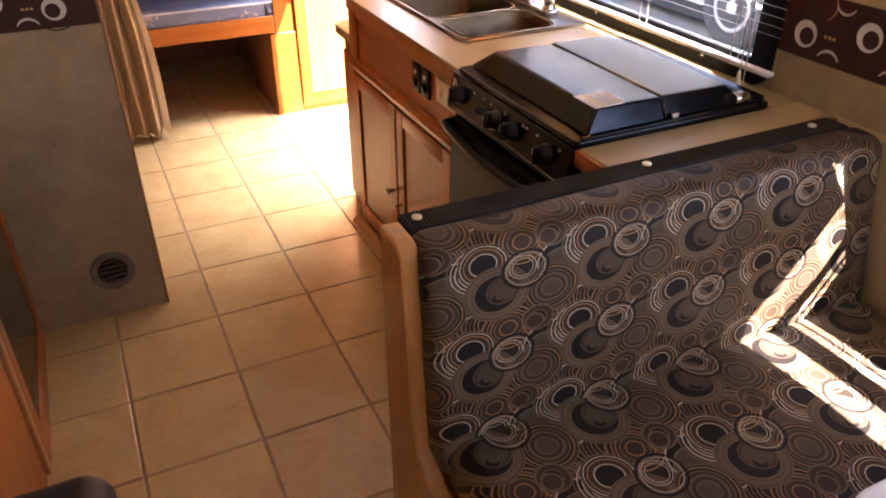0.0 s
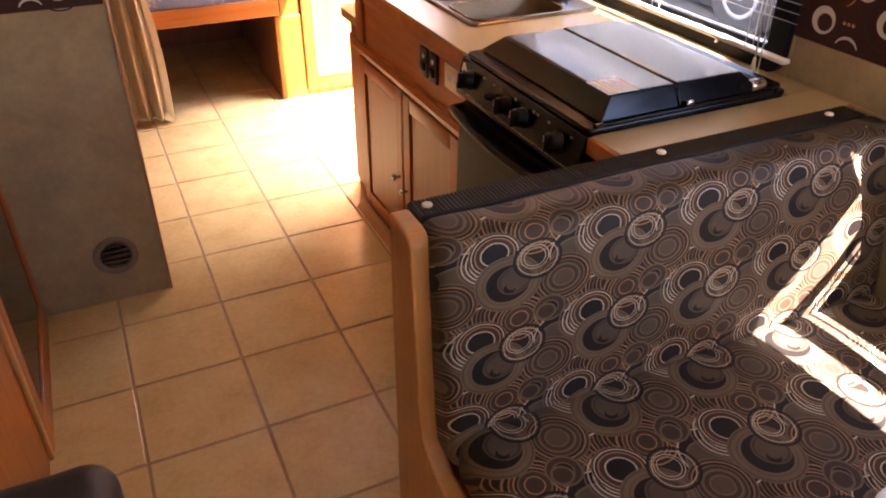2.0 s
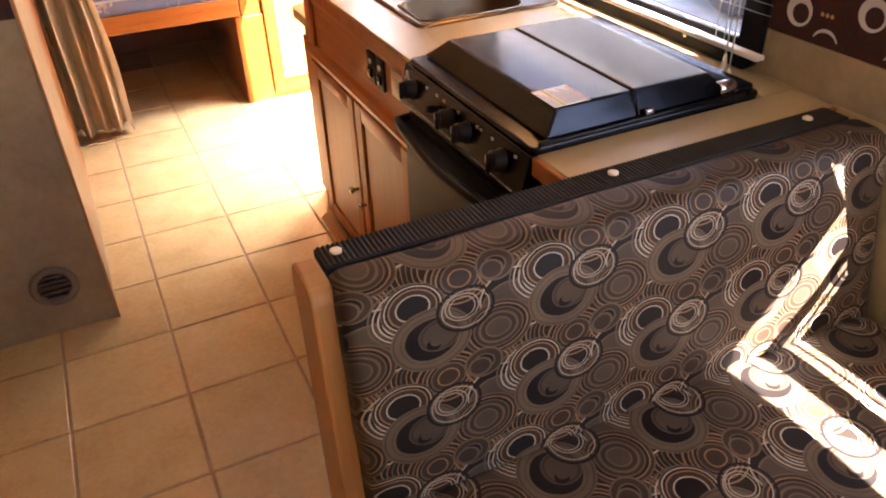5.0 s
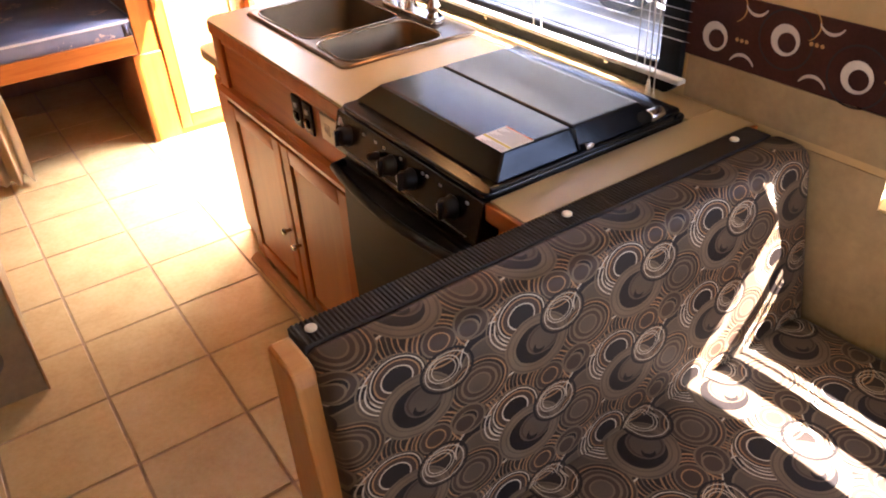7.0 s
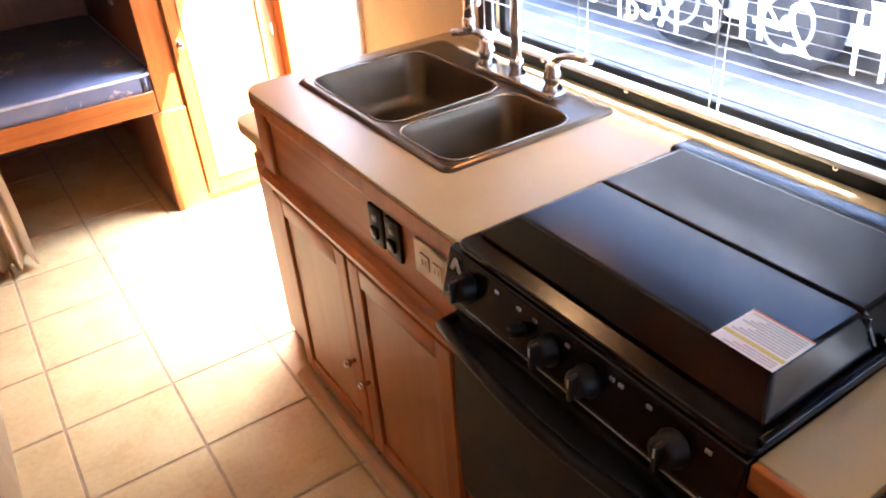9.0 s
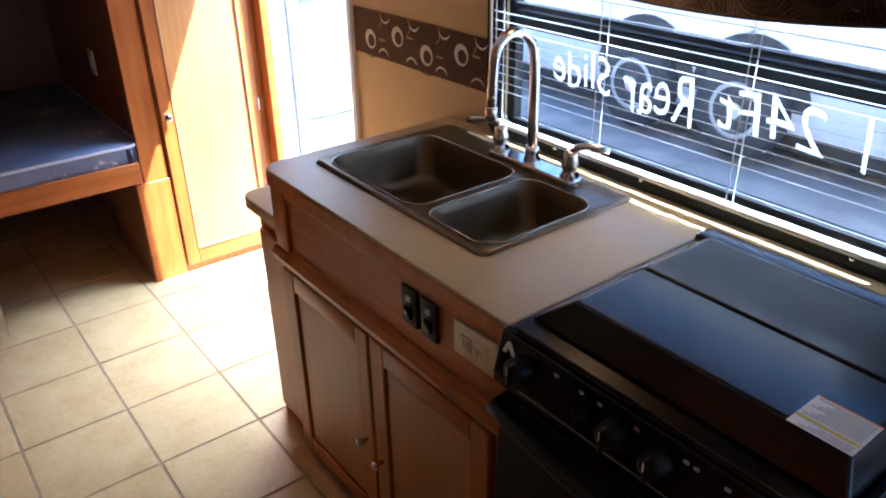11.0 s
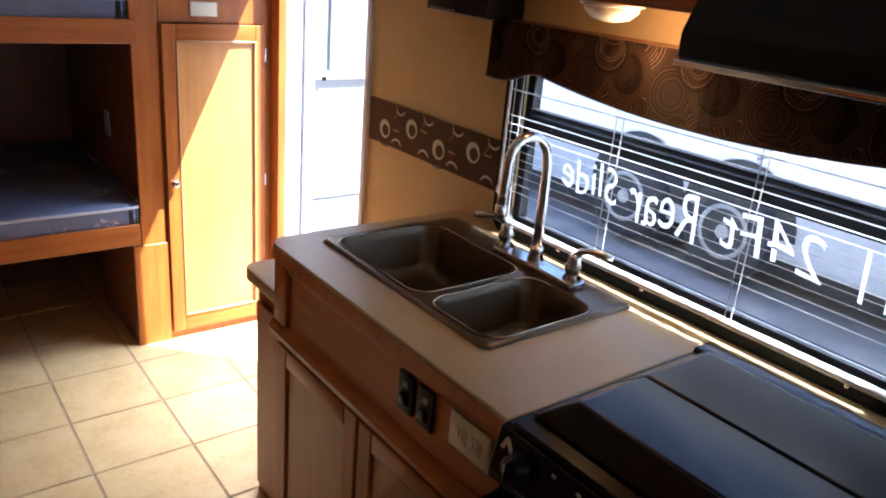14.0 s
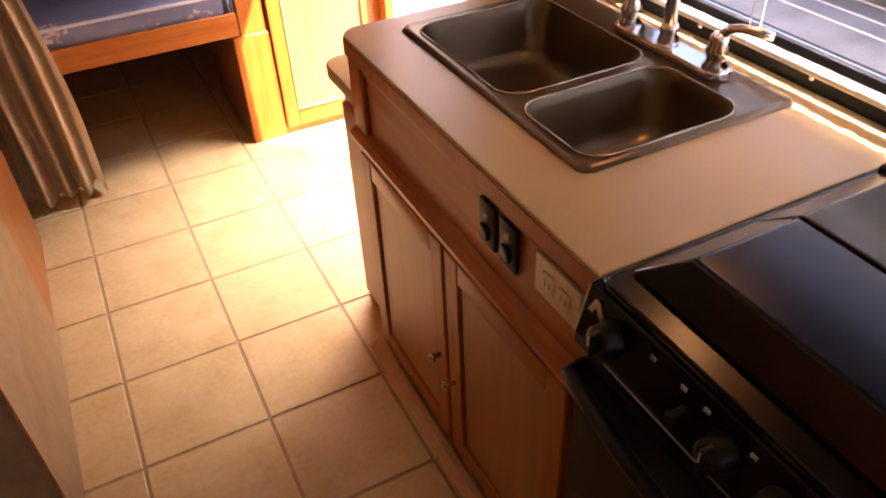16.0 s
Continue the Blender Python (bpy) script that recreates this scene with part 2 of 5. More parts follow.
def circle_fabric(name, level=1.0, contrast=1.0, hue=(1.0, 1.0, 1.0)):
    """Woven fabric printed with overlapping rings, crescents and dark eyes."""
    def tone(c, a=1.0):
        g = 0.06
        return tuple(level * h * (g + (p - g) * contrast) for p, h in zip(c, hue)) + (a,)
    NONE = (0, 0, 0, 0)
    DARK, BASE = tone((0.015, 0.01, 0.0075)), tone((0.028, 0.018, 0.0115))
    BROWN, GREY = tone((0.066, 0.039, 0.023)), tone((0.1, 0.072, 0.046))
    OLIVE, TAN, PALE = tone((0.165, 0.122, 0.072)), tone((0.36, 0.205, 0.09)), tone((0.58, 0.5, 0.37))
    m, nt, nodes, links, b = node_mat(name)
    v = coords(nt, "UV")
    wob = nt.nodes.new("ShaderNodeTexNoise")
    wob.inputs["Scale"].default_value = 16
    links.new(v, wob.inputs["Vector"])
    off = nt.nodes.new("ShaderNodeVectorMath")
    off.operation = "MULTIPLY_ADD"
    links.new(wob.outputs["Color"], off.inputs[0])
    off.inputs[1].default_value = (0.006, 0.006, 0)
    links.new(v, off.inputs[2])
    sep = nt.nodes.new("ShaderNodeSeparateXYZ")
    links.new(off.outputs[0], sep.inputs[0])
    com = nt.nodes.new("ShaderNodeCombineXYZ")
    links.new(maths(nt, "MULTIPLY_ADD", sep.outputs[1], -SLANT, sep.outputs[0]), com.inputs[0])
    links.new(sep.outputs[1], com.inputs[1])
    sv = com.outputs[0]
    col = BASE[:3]
    lines = [(0.0, NONE), (0.46, TAN), (0.5, NONE), (0.62, TAN), (0.655, NONE), (0.78, OLIVE), (0.815, NONE), (0.93, TAN), (0.96, NONE)]
    rings = [(0.0, BROWN), (0.3, TAN), (0.345, BROWN), (0.5, OLIVE), (0.56, BASE), (0.64, TAN), (0.69, BROWN), (0.78, TAN), (0.82, BASE), (0.93, TAN)]
    rounds = [
        ((0.175, -0.062), 0.058, lines), ((0.19, 0.07), 0.056, lines), ((0.02, 0.13), 0.05, lines),
        # brown rounds with tan rims
        ((0.052, 0.105), 0.052, rings),
        ((0.122, 0.102), 0.043, [(0.0, BROWN), (0.62, TAN), (0.7, BASE), (0.78, TAN), (0.83, BROWN), (0.93, TAN)]),
        ((0.158, -0.01), 0.03, [(0.0, GREY), (0.5, BASE), (0.62, OLIVE), (0.7, BASE), (0.9, PALE)]),
        # black crescent over a grey round
        ((0.134, 0.038), 0.056, [(0.0, DARK), (0.95, PALE)]),
        ((0.128, 0.02), 0.05, [(0.0, GREY), (0.92, OLIVE)]),
        ((0.104, -0.02), 0.056, [(0.0, GREY), (0.32, OLIVE), (0.37, BROWN), (0.5, OLIVE), (0.58, BROWN), (0.68, OLIVE), (0.73, BASE), (0.82, TAN), (0.86, BROWN), (0.95, OLIVE)]),
        # small spirals
        ((0.075, -0.085), 0.032, [(0.0, GREY), (0.3, DARK), (0.5, OLIVE), (0.58, BROWN), (0.88, OLIVE)]),
        ((0.068, -0.092), 0.02, [(0.0, BROWN), (0.8, OLIVE)]),
        # pale rings round a dark eye
        ((-0.03, 0.064), 0.06, [(0.0, NONE), (0.6, PALE), (0.64, BASE), (0.7, PALE), (0.75, NONE), (0.84, PALE), (0.88, NONE), (0.95, OLIVE)]),
        ((-0.022, 0.074), 0.048, [(0.0, DARK), (0.5, PALE), (0.55, BROWN), (0.72, TAN), (0.78, BASE), (0.86, PALE), (0.91, BASE), (0.96, OLIVE)]),
        # broad ring with a dark crescent inside
        ((0.0, 0.0), 0.063, [(0.0, DARK), (0.66, OLIVE), (0.74, GREY), (0.77, OLIVE), (0.9, GREY), (0.95, OLIVE)]),
        ((0.012, 0.004), 0.033, [(0.0, GREY), (0.8, BROWN), (0.9, GREY)]),
        ((0.003, -0.012), 0.012, [(0.0, DARK)]),
        ((0.008, -0.006), 0.011, [(0.0, GREY)]),
        # open round with a dark outline
        ((0.056, 0.04), 0.046, [(0.0, NONE), (0.78, PALE), (0.82, NONE), (0.89, DARK)]),
        ((0.051, 0.046), 0.027, [(0.0, NONE), (0.72, PALE), (0.78, NONE), (0.93, PALE)]),
    ]
    for centre, radius, stops in rounds:
        col = printed_disc(nt, sv, col, centre, radius, stops)
    weave = noise_of(nt, v, 700, 2)
    col = mix(nt, 1.0, col, ramp(nt, weave, [(0.3, (0.78, 0.78, 0.78)), (0.7, (1.12, 1.12, 1.12))]), "MULTIPLY")
    col = mix(nt, 1.0, col, ramp(nt, noise_of(nt, v, 9, 2), [(0.3, (0.85, 0.82, 0.8)), (0.7, (1.12, 1.12, 1.12))]), "MULTIPLY")
    links.new(col, b.inputs["Base Color"])
    b.inputs["Roughness"].default_value = 0.5
    b.inputs["Specular IOR Level"].default_value = 0.2
    bump(nt, b, weave, 0.25, 0.0006)
    return m


def tile_stone(name):
    m, nt, nodes, links, b = node_mat(name)
    v = coords(nt, "Generated")
    info = nt.nodes.new("ShaderNodeObjectInfo")
    geo = nt.nodes.new("ShaderNodeNewGeometry")
    a = noise_of(nt, geo.outputs["Position"], 7, 5, 0.6)
    f = noise_of(nt, geo.outputs["Position"], 60, 4, 0.65)
    t = maths(nt, "MULTIPLY_ADD", f, 0.4, maths(nt, "MULTIPLY", a, 0.6))
    col = ramp(nt, t, [(0.3, (0.49, 0.338, 0.142)), (0.5, (0.59, 0.43, 0.195)), (0.7, (0.66, 0.505, 0.26))])
    tone = ramp(nt, info.outputs["Random"], [(0.0, (0.93, 0.92, 0.9)), (1.0, (1.03, 1.02, 1.0))])
    links.new(mix(nt, 1.0, col, tone, "MULTIPLY"), b.inputs["Base Color"])
    links.new(maths(nt, "MULTIPLY_ADD", a, 0.2, 0.12), b.inputs["Roughness"])
    bump(nt, b, f, 0.12, 0.001)
    return m


def ticking(name):
    """Blue-grey quilted cover with faded flowers."""
    m, nt, nodes, links, b = node_mat(name)
    v = coords(nt)
    vo = nt.nodes.new("ShaderNodeTexVoronoi")
    vo.inputs["Scale"].default_value = 4.2
    links.new(v, vo.inputs["Vector"])
    n = noise_of(nt, v, 38, 4, 0.7)
    flower = maths(nt, "MULTIPLY", maths(nt, "LESS_THAN", vo.outputs["Distance"], maths(nt, "MULTIPLY_ADD", n, 0.5, -0.03)), maths(nt, "GREATER_THAN", n, 0.5))
    base = ramp(nt, noise_of(nt, v, 6, 3), [(0.3, (0.12, 0.14, 0.22)), (0.7, (0.19, 0.21, 0.3))])
    links.new(mix(nt, maths(nt, "MULTIPLY", flower, 0.8), base, ramp(nt, n, [(0.45, (0.3, 0.16, 0.12)), (0.62, (0.6, 0.5, 0.46))])), b.inputs["Base Color"])
    b.inputs["Roughness"].default_value = 0.6
    bump(nt, b, noise_of(nt, v, 300, 2), 0.2, 0.001)
    return m


def clear_glass(name):
    m, nt, nodes, links, b = node_mat(name)
    b.inputs["Base Color"].default_value = (0.96, 0.98, 0.98, 1)
    b.inputs["Roughness"].default_value = 0.0
    b.inputs["Transmission Weight"].default_value = 1.0
    b.inputs["IOR"].default_value = 1.1
    return m


OAK = wood("varnished_oak", (0.31, 0.08, 0.008), (0.5, 0.168, 0.021))
OAK_DEEP = wood("dark_bunk_wood", (0.19, 0.075, 0.029), (0.29, 0.125, 0.045))
PANEL = wood("wardrobe_veneer", (0.35, 0.125, 0.025), (0.47, 0.2, 0.048), grain=0.7)
MAPLE = wood("pale_maple_end", (0.42, 0.2, 0.06), (0.6, 0.33, 0.12))
TILES = tile_stone("beige_floor_tile")
GROUT = plain("brown_grout", (0.34, 0.23, 0.12), 0.85, vary=0.25, scale=20)
LAMINATE = plain("sand_laminate", (0.45, 0.322, 0.143), 0.33, vary=0.06, scale=5, fine=420, relief=0.05)
WALLPAPER = plain("beige_wallboard", (0.37, 0.275, 0.135), 0.55, vary=0.2, scale=11, fine=70, relief=0.12)
GOLDPAPER = plain("golden_wallboard", (0.56, 0.4, 0.18), 0.5, vary=0.1, scale=4, fine=60, relief=0.1)
CEIL = plain("white_ceiling_board", (0.72, 0.7, 0.65), 0.7)
BAND = plain("dark_brown_border_paper", (0.055, 0.018, 0.012), 0.6, vary=0.35, scale=14)
PRINT = plain("cream_print", (0.62, 0.58, 0.5), 0.5)
PRINT_GOLD = plain("gold_print", (0.5, 0.3, 0.1), 0.5)
PRINT_DARK = plain("black_print", (0.012, 0.008, 0.008), 0.5)
FABRIC = circle_fabric("circle_upholstery", 0.78)
VALANCE = circle_fabric("valance_fabric", 0.55, 0.6, (1.1, 0.78, 0.68))
STRIP = plain("black_ribbed_rubber", (0.026, 0.021, 0.017), 0.6, vary=0.25, fine=300, relief=0.2)
LIDPAINT = plain("satin_black_lid", (0.004, 0.0043, 0.0055), 0.2, vary=0.2, relief=0.02)
ENAMEL = plain("black_enamel", (0.005, 0.005, 0.0055), 0.26, vary=0.2, relief=0.02, coat=0.0)
BLACKPLASTIC = plain("black_plastic", (0.008, 0.0075, 0.007), 0.4, vary=0.2)
BLACKVINYL = plain("black_vinyl", (0.012, 0.011, 0.011), 0.55, vary=0.3, fine=260, relief=0.3)
SINK = plain("bronze_steel", (0.12, 0.086, 0.05), 0.3, metal=0.75, vary=0.15, relief=0.0)
CHROME = plain("chrome", (0.66, 0.65, 0.64), 0.17, metal=1.0, vary=0.05, relief=0)
WHITEMETAL = plain("white_painted_metal", (0.78, 0.8, 0.82), 0.4, vary=0.05)
WHITEPLASTIC = plain("ivory_plastic", (0.72, 0.64, 0.46), 0.4, vary=0.05)
def through_lit(name, colour, share):
    """Thin stuff that lets some light through to its other side."""
    m, nt, nodes, links, b = node_mat(name)
    tr_ = nodes.new("ShaderNodeBsdfTranslucent")
    mx = nodes.new("ShaderNodeMixShader")
    v = coords(nt)
    col = ramp(nt, noise_of(nt, v, 30, 3), [(0.3, tuple(c * 0.93 for c in colour)), (0.7, colour)])
    links.new(col, b.inputs["Base Color"])
    links.new(col, tr_.inputs["Color"])
    b.inputs["Roughness"].default_value = 0.85
    b.inputs["Specular IOR Level"].default_value = 0.2
    mx.inputs[0].default_value = share
    links.new(b.outputs[0], mx.inputs[1])
    links.new(tr_.outputs[0], mx.inputs[2])
    links.new(mx.outputs[0], nodes["Material Output"].inputs["Surface"])
    return m


CURTAIN = through_lit("cream_curtain", (0.86, 0.71, 0.47), 0.2)
SLAT = through_lit("white_blind_slat", (0.8, 0.8, 0.79), 0.07)
CORD = plain("white_cord", (0.7, 0.68, 0.6), 0.7)
RUBBER = plain("black_rubber_trim", (0.006, 0.006, 0.0065), 0.55, vary=0.2)
TICKING = ticking("blue_mattress_ticking")
PIPING = plain("grey_piping", (0.5, 0.5, 0.52), 0.6)
GLASS = clear_glass("window_glass")
PAPER = plain("warning_label_paper", (0.8, 0.79, 0.75), 0.4, vary=0.05)
LABELPRINT = plain("small_label_print", (0.5, 0.49, 0.46), 0.5)
YELLOW = plain("yellow_print", (0.6, 0.5, 0.08), 0.5)
GREYPRINT = plain("grey_print", (0.34, 0.33, 0.31), 0.5)
ORANGEPRINT = plain("orange_print", (0.7, 0.22, 0.08), 0.5)
TABLETOP = plain("white_tabletop", (0.75, 0.76, 0.78), 0.35)
DARKGLASS = plain("dark_glass", (0.01, 0.01, 0.011), 0.07, vary=0.1, relief=0)
GROUND = plain("grey_gravel", (0.4, 0.38, 0.35), 0.95, vary=0.25, scale=3, fine=40, relief=0.5)
TRAILER = plain("pale_trailer_skin", (0.78, 0.8, 0.83), 0.4, vary=0.05, scale=1)
TRAILER_BAND = plain("blue_grey_trailer_skirt", (0.42, 0.46, 0.53), 0.35, vary=0.1)
TYRE = plain("tyre_rubber", (0.05, 0.05, 0.052), 0.85, vary=0.2)
RIM = plain("white_wheel_rim", (0.35, 0.36, 0.38), 0.35)
PAINTMARK = through_lit("white_window_marker", (0.85, 0.86, 0.86), 0.6)
LAMPGLASS = plain("frosted_lamp_glass", (0.8, 0.74, 0.6), 0.3)

# matt blacks send back little light
LOW_SHEEN = ((RUBBER, 0.12), (BLACKPLASTIC, 0.25), (STRIP, 0.25), (OAK, 0.3), (LIDPAINT, 0.4), (ENAMEL, 0.3), (BAND, 0.25))
for m_, level in LOW_SHEEN:
    m_.node_tree.nodes["Principled BSDF"].inputs["Specular IOR Level"].default_value = level
GOLDEN_OAK = wood("golden_oak", (0.36, 0.15, 0.032), (0.52, 0.25, 0.065))
WARDWOOD = wood("light_orange_veneer", (0.5, 0.205, 0.042), (0.63, 0.3, 0.07))
SINKLIP = plain("polished_steel_lip", (0.3, 0.26, 0.2), 0.16, metal=0.9, vary=0.1, relief=0.02)
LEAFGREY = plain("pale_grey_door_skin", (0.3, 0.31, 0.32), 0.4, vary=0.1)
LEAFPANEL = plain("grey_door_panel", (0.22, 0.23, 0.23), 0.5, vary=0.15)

# ---- structure ----
REAR, FAR, LEFT, CEILING = -3.1, 3.42, -1.25, 2.04
WT = 0.06
W1 = (-0.24, 0.85, 0.905, 1.38)      # kitchen window: y, y, z, z
W2 = (-2.2, -0.762, 0.8, 1.5)     # dinette window
D1 = (1.585, 2.255, 0.0, 1.8)       # entry door


def setting(name, bm, material, label, category="wall"):
    return tagged(part(name, bm, material), label, category, kind="structure")


x0, x1 = WX, WX + WT
setting("wall_right", boxes([
    (x0, x1, REAR, W2[0], 0, CEILING), (x0, x1, W2[0], W2[1], 0, W2[2]), (x0, x1, W2[0], W2[1], W2[3], CEILING),
    (x0, x1, W2[1], W1[0], 0, CEILING), (x0, x1, W1[0], W1[1], 0, W1[2]), (x0, x1, W1[0], W1[1], W1[3], CEILING),
    (x0, x1, W1[1], D1[0], 0, CEILING), (x0, x1, D1[0], D1[1], D1[3], CEILING), (x0, x1, D1[1], FAR, 0, CEILING)]),
    GOLDPAPER, "golden beige wallboard outer wall with window and door openings")
setting("wall_left", box(LEFT - WT, LEFT, REAR, FAR, 0, CEILING), WALLPAPER, "beige wallboard side wall")
setting("wall_far", box(LEFT, WX, FAR, FAR + WT, 0, CEILING), OAK_DEEP, "dark wood wall behind the bunks")
# unseen wall; its opening is added and sized to let sky light in
setting("wall_rear", boxes([(LEFT, WX, REAR - WT, REAR, 0, 1.15), (LEFT, WX, REAR - WT, REAR, 1.65, CEILING), (LEFT, -0.6, REAR - WT, REAR, 1.15, 1.65), (0.4, WX, REAR - WT, REAR, 1.15, 1.65)]), WALLPAPER, "unseen beige end wall with an opening added to let in light")
setting("ceiling", box(LEFT - WT, WX + WT, REAR - WT, FAR + WT, CEILING, CEILING + 0.05), CEIL, "plain white ceiling board", "ceiling")
floor_ob = setting("floor", box(LEFT, WX + WT, REAR, FAR, -0.06, -0.003), GROUT, "beige square tile floor with brown joints", "floor")

# partition by the aisle: papered end, papered and wooden side
setting("wall_partition", box(LEFT, -0.44, 0.765, 1.5, 0, CEILING), WALLPAPER, "beige papered partition end beside the aisle")
setting("wall_panel", box(LEFT, -0.448, 1.503, 2.03, 0, CEILING), PANEL, "smooth orange wood panel beside the aisle")
setting("trim", box(-0.442, -0.434, 0.758, 0.772, 0, CEILING - 0.002, 0.002), MAPLE, "thin pale corner trim on the partition", "trim")

# patterned paper border
def border(y_lo, y_hi, flat, at, z0=0.972, z1=1.112):
    """A strip of dark printed paper; flat is the axis that it faces."""
    if flat == "x":
        return tagged(part("wall_border", box(at - 0.004, at, y_lo, y_hi, z0, z1, along="y"), BAND), "dark brown paper border printed with cream rings", "border", kind="structure")
    return tagged(part("wall_border", box(y_lo, y_hi, at - 0.004, at, z0, z1, along="x"), BAND), "dark brown paper border printed with cream rings", "border", kind="structure")


def flat_ring(bm, c, r_out, r_in, off, axis, at, n=28):
    """A printed ring whose hole lies off its middle."""
    def p(u, v):
        return (at, u, v) if axis == "x" else (u, at, v)
    a = [bm.verts.new(p(c[0] + r_out * math.cos(2 * math.pi * k / n), c[1] + r_out * math.sin(2 * math.pi * k / n))) for k in range(n)]
    b = [bm.verts.new(p(c[0] + off[0] + r_in * math.cos(2 * math.pi * k / n), c[1] + off[1] + r_in * math.sin(2 * math.pi * k / n))) for k in range(n)]
    for k in range(n):
        bm.faces.new((a[k], a[(k + 1) % n], b[(k + 1) % n], b[k]))


def arc(bm, c, r, w, t0, t1, axis, at, n=14):
    def p(u, v):
        return (at, u, v) if axis == "x" else (u, at, v)
    vs = []
    for k in range(n + 1):
        t = radians(t0 + (t1 - t0) * k / n)
        ww = w * math.sin(math.pi * (0.12 + 0.76 * k / n))
        vs.append((bm.verts.new(p(c[0] + r * math.cos(t), c[1] + r * math.sin(t))), bm.verts.new(p(c[0] + (r - ww) * math.cos(t), c[1] + (r - ww) * math.sin(t)))))
    for (a, b), (c2, d) in zip(vs, vs[1:]):
        bm.faces.new((a, c2, d, b))


def print_border(strip, lo, hi, axis, at, first, step=0.15, z0=0.972, z1=1.112, flip=1):
    cream, gold, black = bmesh.new(), bmesh.new(), bmesh.new()
    zm = (z0 + z1) / 2
    rnd = random.Random(7)
    k, u = 0, first
    while lo + 0.02 < u < hi - 0.02:
        up = k % 2
        c = (u, zm + (0.012 if up else -0.018))
        fits = lo + 0.075 < u < hi - 0.075
        if fits:
            flat_ring(black, c, 0.058, 0.054, (0.0, 0.0), axis, at - 0.0008)
        flat_ring(cream, c, 0.03, 0.019, (0.004 * flip, -0.004), axis, at - 0.0016)
        for j in range(3):
            q = (u + 0.052 * flip + 0.011 * j * flip, c[1] + 0.006)
            if lo + 0.01 < q[0] < hi - 0.01:
                flat_ring(gold, q, 0.0042, 0.0005, (0, 0), axis, at - 0.0012, 8)
        if lo + 0.05 < u + 0.07 * flip < hi - 0.05:
            arc(cream, (u + 0.07 * flip, z0 + 0.004), 0.03, 0.007, 20, 160, axis, at - 0.0014)
            arc(cream, (u + 0.085 * flip, z1 - 0.004), 0.026, 0.006, 200, 340, axis, at - 0.0014)
            arc(gold, (u + 0.035 * flip, z1 - 0.02), 0.03, 0.003, 100, 250, axis, at - 0.0012)
        k += 1
        u += step * flip * (0.9 + 0.2 * rnd.random())
    part("ring_print", cream, PRINT, strip, "cream printed rings")
    part("dot_print", gold, PRINT_GOLD, strip, "gold printed dots")
    part("circle_print", black, PRINT_DARK, strip, "black printed circles")


b1 = border(0.9, 1.57, "x", WX)
print_border(b1, 0.9, 1.57, "x", WX - 0.004, 1.475, 0.155, flip=-1)
b2 = border(-0.76, -0.285, "x", WX)
print_border(b2, -0.76, -0.285, "x", WX - 0.004, -0.36, 0.16, flip=-1)
b3 = border(-1.2, -0.445, "y", 0.765, 0.94, 1.075)
print_border(b3, -1.2, -0.445, "y", 0.761, -0.55, 0.15, 0.94, 1.075, flip=-1)

# lower wall paper is paler behind the bench and counter
tagged(part("wall_lining", boxes([(WX - 0.003, WX, -0.76, -0.3, CT + 0.002, 0.97), (WX - 0.003, WX, -2.2, W2[1], 0.0, 0.795), (WX - 0.003, WX, W2[1], -0.5, 0.0, 0.86)]), WALLPAPER), "pale beige papered wall below the border", "wall", kind="structure")

# ---- kitchen window ----
window = thing("window_1", (WX, 0.3, W1[2]), "wide black-framed kitchen window with marker writing on the glass", "window", kind="structure")
fr = bmesh.new()
outer, inner = rounded(-0.29, 0.9, 0.872, 1.42, 0.05), rounded(-0.235, 0.845, 0.915, 1.375, 0.03)
for lo, hi in ((WX - 0.018, WX - 0.002),):
    n = len(outer)
    va = [[fr.verts.new((h, *p)) for p in o] for o in (outer, inner) for h in (lo, hi)]
    for k in range(n):
        j = (k + 1) % n
        fr.faces.new((va[0][k], va[0][j], va[2][j], va[2][k]))
        fr.faces.new((va[1][k], va[3][k], va[3][j], va[1][j]))
        fr.faces.new((va[0][k], va[1][k], va[1][j], va[0][j]))
        fr.faces.new((va[2][k], va[2][j], va[3][j], va[3][k]))
part("window_frame", fr, RUBBER, window, "rounded black inner frame")
part("sash", boxes([(WX + 0.01, WX + 0.04, -0.24, 0.85, 0.905, 0.925), (WX + 0.01, WX + 0.04, -0.24, 0.85, 1.36, 1.38),
                    (WX + 0.01, WX + 0.04, -0.24, -0.215, 0.925, 1.36), (WX + 0.01, WX + 0.04, 0.825, 0.85, 0.925, 1.36)], 0.002), RUBBER, window, "black sash")
part("mullion", box(WX + 0.008, WX + 0.042, -0.216, 0.826, 1.158, 1.198, 0.003), RUBBER, window, "black crossbar")
part("track", box(WX + 0.004, WX + 0.03, -0.216, 0.826, 1.204, 1.217, 0.001), RUBBER, window, "thin black rail")
for z0, z1 in ((0.926, 1.157), (1.218, 1.359)):
    p = part("pane", box(WX + 0.022, WX + 0.026, -0.214, 0.824, z0, z1), GLASS, window)
    p.visible_shadow = False


